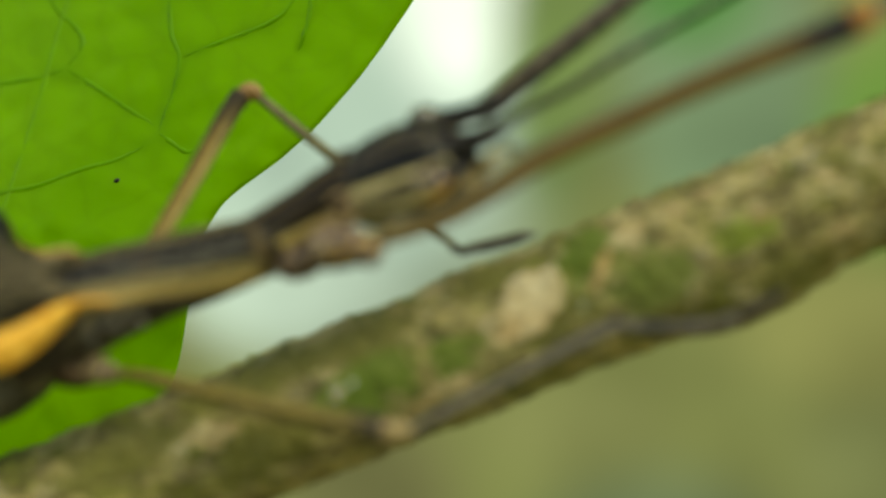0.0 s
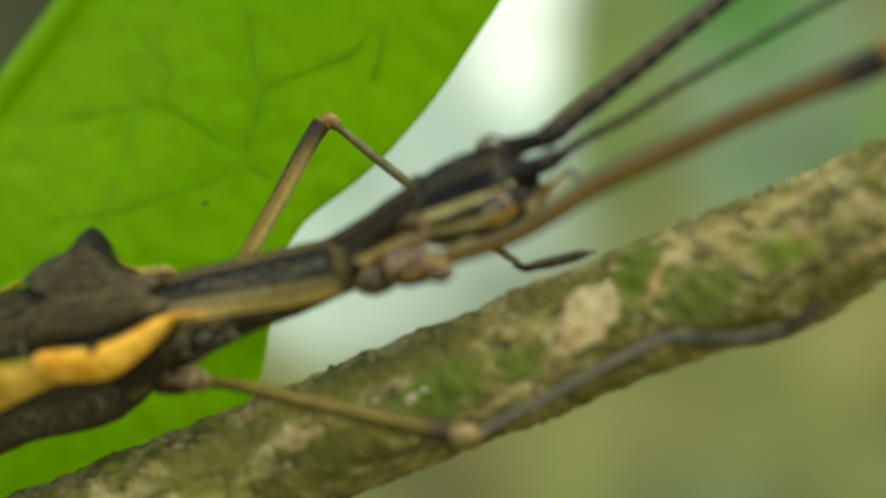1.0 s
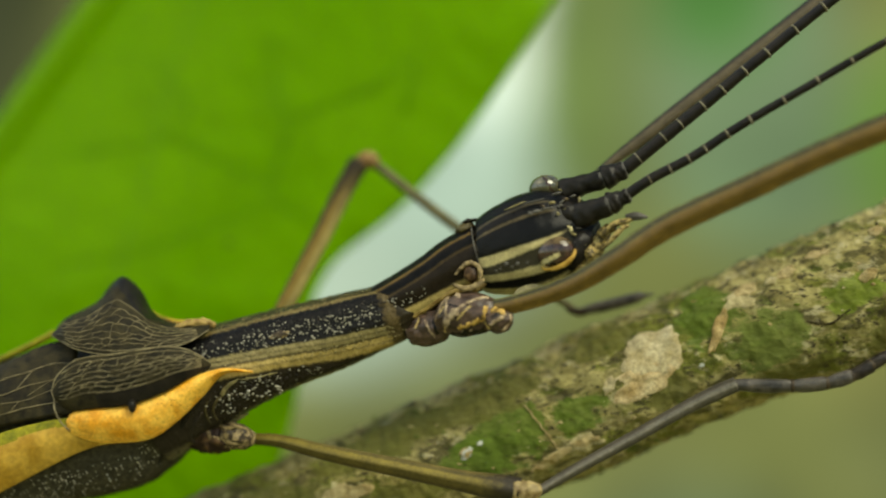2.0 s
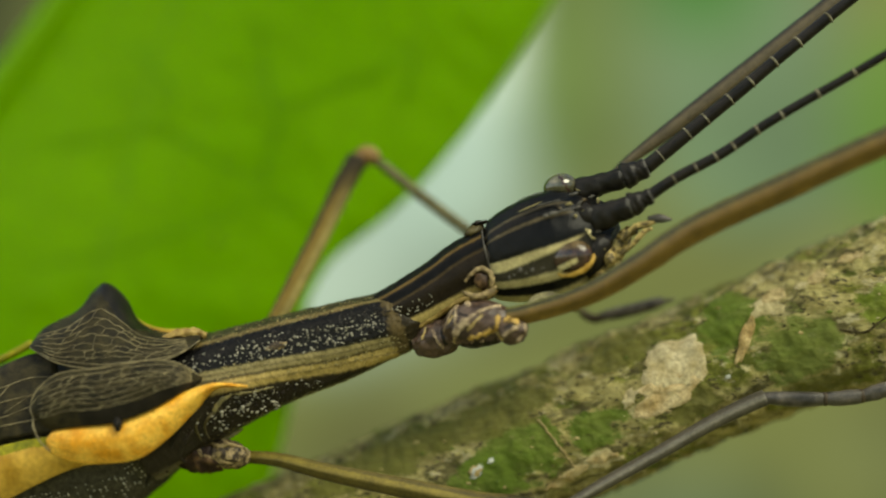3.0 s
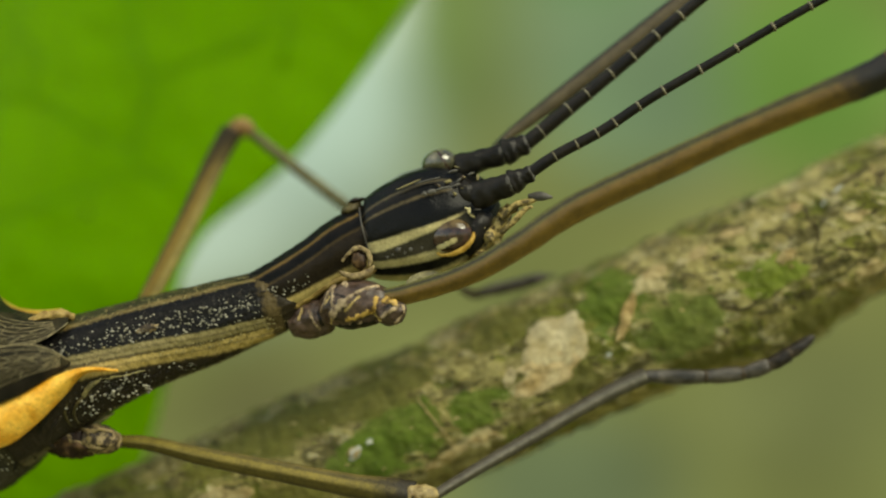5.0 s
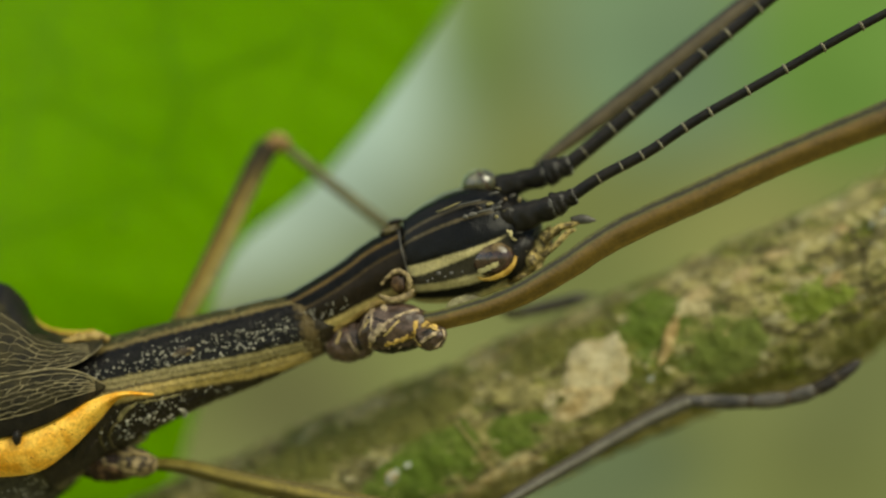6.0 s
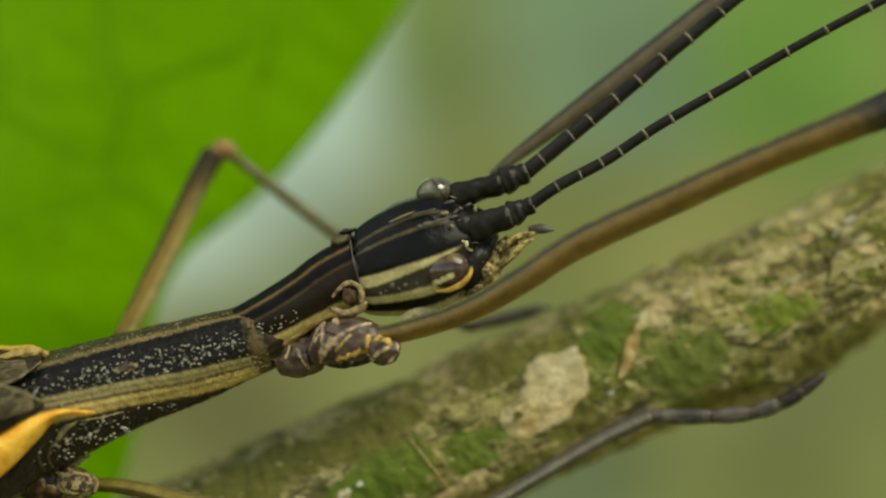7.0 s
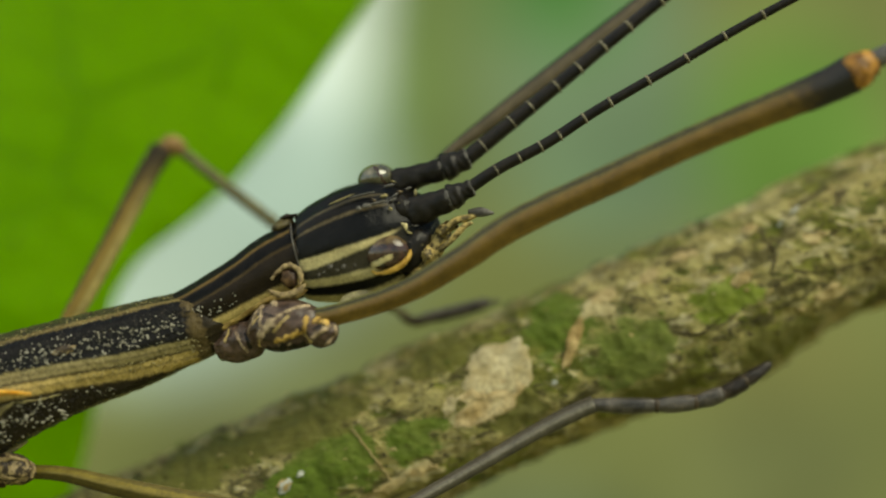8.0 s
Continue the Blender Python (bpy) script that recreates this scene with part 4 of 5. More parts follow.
    antenna([(1.59, 0.00, 5.43), (3.49, 0.00, 7.00), (5.22, 0.00, 8.43), (6.86, 0.00, 9.82), (10.53, 0.00, 12.78), (16.65, 0.00, 17.16), (24.82, 0.00, 22.06)],
            [((-0.94, 0.10, 4.60), (0.82, 0.00, 5.12), 0.40, 0.42), ((0.78, 0.00, 5.12), (1.67, 0.00, 5.49), 0.44, 0.40)],
            [0.03, 0.075, 0.105, 0.145, 0.18, 0.22, 0.26, 0.31, 0.36, 0.42, 0.48, 0.55, 0.63], 0.28, "black antenna with pale rings")

    # thorax
    neck = [((-8.50, 0.30, -0.34), 0.95), ((-7.77, 0.30, -0.02), 0.99), ((-6.84, 0.20, 0.43), 1.07), ((-5.82, 0.20, 1.02), 1.14), ((-4.89, 0.20, 1.60), 1.24), ((-3.97, 0.20, 2.03), 1.30)]
    part("pronotum", tube(neck, 70, 72, None, lambda s, a: 0.02 * wobble(s * 16, a * 4) + 0.02 * math.cos(a * 9)), NECK_SKIN, bug, "black shield with tan lines")
    part("granulation", granules(neck, [(0.17, 0.50, -0.15, 0.40, -0.05, 0.30)], 36, seed=3, size=(0.016, 0.040)), GRANULE, bug, "white grains")
    part("pronotum_lobe", blob((-4.68, 0.20, 3.10), (0.46, 0.5, 0.24), 28, 20, 0.3), OLIVE_DARK, bug, "olive brown lobe behind the head")
    part("pronotum_lobe", blob((-4.49, 0.10, 3.43), (0.34, 0.3, 0.09), 12, 14, 0.4), DARK, bug)
    part("collar", thread([(-4.36, -0.35, 3.14), (-4.32, -0.62, 2.89), (-4.22, -0.95, 2.43), (-4.06, -0.95, 1.83), (-3.95, -0.75, 1.33)], 0.026, 40), GREY, bug)
    part("shoulder_ring", tube([((-4.93, -1.06, 1.18), 0.03), ((-4.70, -1.06, 1.46), 0.07), ((-4.37, -1.06, 1.66), 0.09), ((-4.04, -1.06, 1.54), 0.09), ((-3.92, -1.06, 1.23), 0.09), ((-3.97, -1.06, 1.00), 0.05)], 60, 14, None, lambda s, a: 0.03 * wobble(s * 12, a), 0.5), RIDGE, bug, "tan ring").location.y = 0.05 * MM
    part("shoulder_ring", tube([((-3.78, -1.10, 1.04), 0.04), ((-4.01, -1.10, 0.79), 0.13), ((-4.42, -1.10, 0.65), 0.12), ((-4.77, -1.10, 0.70), 0.10), ((-5.01, -1.10, 0.83), 0.04)], 40, 16, None, lambda s, a: 0.04 * wobble(s * 9 + 3, a * 2), 0.6), RIDGE, bug, "tan lobe under the ring").location.y = 0.09 * MM
    part("shoulder_ring", tube([((-3.75, -0.70, 0.91), 0.05), ((-4.11, -0.76, 0.66), 0.10), ((-4.61, -0.78, 0.62), 0.12), ((-5.16, -0.70, 0.50), 0.15), ((-5.74, -0.60, 0.18), 0.15), ((-6.35, -0.54, -0.22), 0.13), ((-6.86, -0.50, -0.59), 0.06)], 60, 14, None, lambda s, a: 0.05 * wobble(s * 14, a * 2), 0.9), SIDE, bug, "tan ridge below the shield").location.y = 0.20 * MM
    part("shoulder_spot", blob((-4.33, -0.90, 1.23), (0.28, 0.2, 0.34), 20, 20, 0.3), HIP, bug)
    meso = [((-6.98, 0.40, -0.12), 0.80), ((-7.22, 0.30, -0.21), 1.10), ((-8.49, 0.30, -0.59), 1.31), ((-9.93, 0.30, -1.09), 1.47), ((-11.98, 0.30, -1.74), 1.63), ((-14.03, 0.30, -2.52), 1.88), ((-15.70, 0.40, -3.23), 2.15), ((-17.37, 0.50, -3.97), 2.5)]

    def ridge(s, a):
        return 0.03 * wobble(s * 30, a * 5) + 0.035 * wobble(s * 95, a * 11) + 0.03 * math.sin(a * 7)
    part("mesothorax", tube(meso, 280, 132, None, ridge), MESO_SKIN, bug, "black granular thorax with tan side bands")
    part("spot", blob((-11.88, -0.99, -1.24), (0.42, 0.06, 0.16), 15, 16, 0.5), JOINT, bug)
    part("granulation", granules(meso, [(0.09, 0.42, -0.45, 0.32, -0.52, 0.02), (0.09, 0.42, -0.45, 0.32, -0.52, 0.02), (0.42, 0.75, -0.58, 0.0, -0.62, -0.33), (0.42, 0.75, -0.58, 0.0, -0.62, -0.33), (0.09, 0.42, -0.25, 0.32, -0.35, 0.02), (0.35, 0.80, 0.72, 0.95, 0.12, 0.85), (0.5, 0.80, 0.55, 0.9, 0.12, 0.85)], 400, seed=5, size=(0.016, 0.050)), GRANULE, bug, "white grains")
    part("granulation", granules(meso, [(0.0, 0.85, -0.99, -0.70, -0.99, -0.74), (0.0, 0.85, 0.5, 1.0, -0.52, -0.18), (0.2, 0.85, 0.97, 1.0, 0.9, 0.99)], 900, seed=15, size=(0.014, 0.034)), OLIVE, bug, "olive grains")
    part("granulation", granules(meso, [(0.0, 0.85, -0.70, -0.3, -0.74, -0.5), (0.3, 0.85, 0.9, 1.0, 0.0, 0.95)], 700, seed=16, size=(0.016, 0.04)), DARK, bug, "dark grains")

    # folds of the skin above the hip
    for line, w, mat in (([(-14.43, -1.25, -3.06), (-14.76, -1.05, -3.79), (-14.89, -0.35, -4.52), (-14.31, 0.10, -4.93)], 0.13, GREY), ([(-13.73, -1.15, -3.22), (-14.20, -0.85, -3.96), (-14.26, -0.10, -4.62)], 0.10, DARK), ([(-15.05, -1.30, -3.37), (-15.26, -1.10, -4.07), (-15.26, -0.50, -4.76)], 0.14, BLACK),
                         ([(-13.26, 0.15, -4.28), (-13.83, 0.15, -4.62), (-14.42, 0.20, -4.93)], 0.09, OLIVE), ([(-13.42, -1.30, -3.01), (-13.83, -1.25, -3.26), (-14.09, -1.15, -3.62)], 0.08, OLIVE)):
        part("skin_fold", tube([(p, w * k) for p, k in zip(line, (0.4, 1.1, 1.0, 0.5))], 30, 12, None, lambda s, a: 0.05 * wobble(s * 8 + w * 30, a * 2), 0.6), mat, bug)

    for line, w, mat in (([(-13.89, -1.30, -3.23), (-14.52, -1.35, -3.64), (-14.78, -1.20, -4.21), (-14.61, -0.90, -4.74)], 0.06, OLIVE_DARK), ([(-13.79, -1.30, -3.49), (-14.24, -1.35, -3.79), (-14.45, -1.20, -4.26), (-14.30, -1.00, -4.62)], 0.05, OLIVE_DARK), ([(-13.94, -1.35, -2.98), (-13.33, -1.35, -2.97), (-12.64, -1.20, -2.87), (-11.94, -1.10, -2.71)], 0.05, OLIVE), ([(-15.22, -1.50, -4.10), (-15.69, -1.20, -4.73), (-15.99, -0.80, -5.27), (-16.04, -0.30, -5.93)], 0.13, BLACK), ([(-14.88, -1.20, -4.31), (-15.33, -1.00, -4.84), (-15.49, -0.70, -5.27), (-15.27, -0.30, -5.61)], 0.10, DARK), ([(-16.06, -1.40, -4.62), (-16.33, -1.10, -5.15), (-16.55, -0.60, -5.81), (-16.85, -0.20, -6.36)], 0.11, BLACK)):
        part("skin_fold", tube([(p, w * k) for p, k in zip(line, (0.4, 1.1, 1.0, 0.5))], 30, 12, None, lambda s, a: 0.05 * wobble(s * 8 + w * 30, a * 2), 0.6), mat, bug).location.y = 0.22 * MM
    plate_grains = random.Random(21)
    bm = bmesh.new()
    for _ in range(32):
        u, v = plate_grains.random(), plate_grains.random()
        k = plate_grains.uniform(0.025, 0.06)
        grain(bm, (-14.2 + 2.4 * u, -1.30 + 0.75 * v + 0.10 * u, -3.75 - 0.75 * v + u * (0.75 + 0.2 * v)), (k * 1.5, k, k), 0.5)
    part("granulation", bm, GRANULE, bug, "white grains")

    # hind body
    body = [((-15.98, 0.70, -3.30), 2.2), ((-17.93, 1.00, -4.06), 2.92), ((-19.17, 1.00, -4.48), 3.15), ((-22.06, 1.00, -5.12), 3.2), ((-24.96, 1.00, -6.40), 3.15), ((-30.89, 1.20, -9.14), 2.8), ((-39.41, 1.50, -12.95), 2.2), ((-45.92, 1.80, -15.54), 1.4)]
    part("abdomen", tube(body, 160, 100, None, lambda s, a: 0.04 * wobble(s * 60, a * 3) - 0.06 * max(0, math.sin(s * 50) - 0.9) * 10, 0.75), ABDOMEN, bug, "dark granular hind body")
    part("granulation", granules(body, [(0.05, 0.45, 0.60, 0.95, 0.60, 0.95)], 420, 0.75, seed=8, size=(0.02, 0.05)), GRANULE, bug, "white grains")

    sheets = {}

    def on_sheet(top, bottom, u, v, bulge, lift=0.012):
        key = (tuple(top[0]), tuple(bottom[-1]))
        if key not in sheets:
            sheets[key] = spline(top, 60), spline(bottom, 60)
        a, b = sheets[key]
        i = min(max(u, 0), 1) * 60
        k, f = int(min(i, 59)), i - int(min(i, 59))
        p = (a[k] * (1 - f) + a[k + 1] * f) * (1 - v) + (b[k] * (1 - f) + b[k + 1] * f) * v
        return (p[0], p[1] - bulge * 4 * v * (1 - v) * min(1, 6 * u, 6 * (1 - u) + 0.2) - lift, p[2])

    def net(top, bottom, bulge, rows, u0, u1, w, parent, seed, links=0, lift=0.012):
        """Pale veins that run along a wing in shallow zigzags, with staggered cross links that close the cells of a net."""
        rng = random.Random(seed)
        cells = max(2, links)
        du = (u1 - u0) / cells

        def place(k, u):
            gap = (rows[min(k + 1, len(rows) - 1)] - rows[max(k - 1, 0)]) / 2
            return rows[k] + gap * (0.10 * math.cos(2 * math.pi * (u - u0) / du + math.pi * k) + 0.7 * wobble(u * 6, k * 0.35 + seed))
        for k in range(len(rows)):
            end = u1 - rng.uniform(0, 0.10)
            part("wing_vein", thread([on_sheet(top, bottom, u, place(k, u), bulge, lift) for u in np.linspace(u0, end, 4 * cells)], w * rng.uniform(0.8, 1.25), 6 * cells, 6), VEIN, parent)
        for k in range(len(rows) - 1):
            for j in range(cells):
                u = u0 + (j + 0.5 * (k % 2)) * du + rng.uniform(-0.2, 0.2) * du
                if u < u0 + 0.02 or u > u1 - 0.1 or rng.random() < 0.3:
                    continue
                a, b, lean = place(k, u), place(k + 1, u), rng.uniform(0.05, 0.55) * du
                part("wing_vein", thread([on_sheet(top, bottom, u, a, bulge, lift), on_sheet(top, bottom, u + lean / 2, (a + b) / 2, bulge, lift), on_sheet(top, bottom, u + lean, b, bulge, lift)], w * rng.uniform(0.6, 0.95), 8, 5), VEIN, parent)

    hind = part("hindwing", shell([(-20.05, -1.00, -1.55), (-21.40, -0.80, -1.67), (-24.22, -0.80, -3.00), (-28.97, -0.60, -5.23), (-36.41, 0.00, -8.55)], [(-19.70, -2.00, -4.42), (-20.97, -2.00, -4.60), (-23.77, -1.90, -5.35), (-28.48, -1.60, -7.63), (-35.92, -0.80, -11.15)], 60, 20, 0.5), WING, bug, "folded dark hindwing")
    hind_edges = ([(-20.05, -1.00, -1.55), (-21.40, -0.80, -1.67), (-24.22, -0.80, -3.00), (-28.97, -0.60, -5.23), (-36.41, 0.00, -8.55)], [(-19.70, -2.00, -4.42), (-20.97, -2.00, -4.60), (-23.77, -1.90, -5.35), (-28.48, -1.60, -7.63), (-35.92, -0.80, -11.15)])
    net(*hind_edges, 0.5, [0.3, 0.5, 0.66, 0.82], 0.0, 0.9, 0.021, hind, 3, 8)
    part("hindwing_edge", shell([(-18.42, -2.00, -4.40), (-20.95, -2.05, -4.75), (-23.73, -2.00, -5.62), (-28.43, -1.70, -7.87), (-35.86, -0.90, -11.44)], [(-17.33, -1.70, -5.45), (-19.54, -1.60, -5.90), (-23.91, -1.55, -8.13), (-28.63, -1.30, -10.16), (-35.98, -0.70, -13.49)], 60, 24, 0.35,
                                0.12, lambda u, v: 1 if v < 0.24 + 0.05 * wobble(u * 9, v) else 0), [YELLOW, LIME], bug, "yellow folded wing edge")
    orange_edges = ([(-12.82, -1.45, -2.65), (-13.98, -1.60, -2.58), (-15.11, -1.85, -2.95), (-16.02, -2.05, -3.45), (-17.34, -2.25, -3.99), (-18.74, -2.25, -4.14), (-19.70, -2.20, -4.36), (-20.02, -2.15, -4.72)],
                    [(-12.82, -1.45, -2.73), (-13.93, -1.50, -2.81), (-14.68, -1.50, -3.60), (-15.66, -1.65, -4.62), (-16.71, -1.80, -5.36), (-18.17, -1.85, -5.56), (-19.10, -1.95, -5.48), (-19.84, -2.05, -5.19)])
    part("orange_edge", shell(*orange_edges, 70, 20, 0.35, 0.14), ORANGE, bug, "bright orange wing edge")
    specks = random.Random(12)
    bm = bmesh.new()
    for _ in range(46):
        u, v = specks.uniform(0.15, 0.95), specks.uniform(0.12, 0.92)
        k = specks.uniform(0.012, 0.032)
        grain(bm, on_sheet(*orange_edges, u, v, 0.35, 0.008), (k * specks.uniform(1, 1.8), 0.02, k), 0.6)
    part("membrane_specks", bm, SPECK, bug, "rust-brown specks")
    far = part("forewing", shell([(-14.79, -0.60, -0.83), (-16.21, 0.10, -0.72), (-17.25, 0.10, -0.33), (-17.86, 0.20, 0.59), (-18.59, 0.20, 1.15), (-19.13, 0.20, 0.80), (-19.69, 0.10, 0.08), (-20.88, 0.00, -0.57), (-21.21, -0.60, -1.23)],
                                 [(-14.74, -0.80, -1.03), (-15.37, -1.60, -1.59), (-16.28, -1.90, -1.88), (-17.04, -2.00, -2.01), (-17.88, -2.10, -2.15), (-18.39, -2.10, -2.15), (-19.08, -2.10, -2.07), (-19.94, -1.90, -1.86), (-21.11, -0.90, -1.35)], 70, 24, 0.5, 0.12,
                                 lambda u, v: 1 if v < 0.32 and 0.26 < u < 0.6 and v < 0.4 - abs(u - 0.42) * 1.8 else 0), [WING, BLACK], bug, "short dark humped forewing with pale veins")
    near = part("forewing", shell([(-14.51, -1.40, -2.39), (-15.12, -1.80, -1.94), (-16.01, -2.10, -1.75), (-17.18, -2.20, -1.91), (-18.34, -2.25, -2.10), (-19.64, -2.20, -2.30), (-20.46, -2.10, -2.97), (-20.64, -2.10, -3.56)],
                                  [(-14.51, -1.40, -2.51), (-15.08, -1.95, -2.92), (-15.97, -2.25, -3.48), (-16.73, -2.40, -3.82), (-17.59, -2.45, -4.09), (-18.69, -2.40, -4.21), (-19.80, -2.30, -4.30), (-20.50, -2.15, -3.88)], 70, 24, 0.3, 0.12,
                                  lambda u, v: 1 if v > 0.72 + 0.12 * wobble(u * 7, v) and u < 0.7 else 0), [WING, BLACK], bug, "short dark forewing with pale veins")
    part("wing_spine", blob((-17.27, -2.50, -4.09), (0.16, 0.2, 0.26), 0, 14, 0.2), BLACK, near)
    far_edges = ([(-14.79, -0.60, -0.83), (-16.21, 0.10, -0.72), (-17.25, 0.10, -0.33), (-17.86, 0.20, 0.59), (-18.59, 0.20, 1.15), (-19.13, 0.20, 0.80), (-19.69, 0.10, 0.08), (-20.88, 0.00, -0.57), (-21.21, -0.60, -1.23)],
                 [(-14.74, -0.80, -1.03), (-15.37, -1.60, -1.59), (-16.28, -1.90, -1.88), (-17.04, -2.00, -2.01), (-17.88, -2.10, -2.15), (-18.39, -2.10, -2.15), (-19.08, -2.10, -2.07), (-19.94, -1.90, -1.86), (-21.11, -0.90, -1.35)])
    near_edges = ([(-14.51, -1.40, -2.39), (-15.12, -1.80, -1.94), (-16.01, -2.10, -1.75), (-17.18, -2.20, -1.91), (-18.34, -2.25, -2.10), (-19.64, -2.20, -2.30), (-20.46, -2.10, -2.97), (-20.64, -2.10, -3.56)],
                  [(-14.51, -1.40, -2.51), (-15.08, -1.95, -2.92), (-15.97, -2.25, -3.48), (-16.73, -2.40, -3.82), (-17.59, -2.45, -4.09), (-18.69, -2.40, -4.21), (-19.80, -2.30, -4.30), (-20.50, -2.15, -3.88)])
    net(*far_edges, 0.5, [0.32, 0.42, 0.51, 0.60, 0.69, 0.77, 0.85, 0.93], 0.08, 0.93, 0.017, far, 1, 12)
    net(*near_edges, 0.3, [0.10, 0.21, 0.31, 0.41, 0.51, 0.60, 0.70], 0.06, 0.97, 0.019, near, 2, 12, 0.026)
    part("wing_rim", thread([on_sheet(*far_edges, u, 0.99, 0.5) for u in np.linspace(0, 1, 14)], 0.026, 60, 6), VEIN, far)
    part("wing_rim", thread([on_sheet(*near_edges, u, 0.01, 0.3) for u in np.linspace(0, 1, 14)] + [on_sheet(*near_edges, 0.999, v, 0.3) for v in (0.3, 0.6, 0.95)] + [(-20.42, -2.36, -4.25), (-20.14, -2.40, -4.75), (-19.78, -2.30, -5.10)], 0.032, 80, 6), VEIN, near)
    part("wing_base", tube([((-14.64, -0.20, -0.83), 0.14), ((-15.09, -0.35, -0.75), 0.19), ((-15.76, -0.50, -0.83), 0.15), ((-16.24, -0.60, -1.07), 0.1)], 24, 20, None, lambda s, a: 0.14 * wobble(s * 9, a * 2)), SIDE, bug, "tan wing joint")
    part("body_edge", thread([(-18.02, 0.90, 0.44), (-17.70, 0.80, -0.14), (-17.12, 0.70, -0.52), (-16.29, 0.70, -0.68), (-15.31, 0.50, -0.62)], 0.1, 40), YELLOW, bug, "yellow edge")
    part("body_edge", thread([(-21.56, 0.60, -1.13), (-22.23, 0.30, -1.58), (-24.28, 0.30, -2.56), (-27.57, 0.30, -4.08)], 0.14, 40), LIME, bug, "olive edge")
    return bug


BUG = make_insect()


def marks(strokes, length, width):
    """Raised streaks on a skin. strokes: slot, half width in mm, points (s, v). Gives the paint and the relief for tube()."""
    def slot(s, v, back):
        if back:
            return 0
        x, y = s * length, v * width
        for k, half, line in strokes:
            for (s0, v0), (s1, v1) in zip(line, line[1:]):
                a, b = np.array((s0 * length, v0 * width)), np.array((s1 * length, v1 * width))
                d = b - a
                u = min(1, max(0, np.dot((x - a[0], y - a[1]), d) / max(1e-6, np.dot(d, d))))
                if math.hypot(x - a[0] - d[0] * u, y - a[1] - d[1] * u) < half * (1 + 0.9 * wobble(x * 7, y * 7, k)):
                    return k
        return 0

    def lift(s, a):
        return 0.05 if slot(s, math.sin(a), math.cos(a) < 0) in (1, 2) else 0.0
    return slot, lift


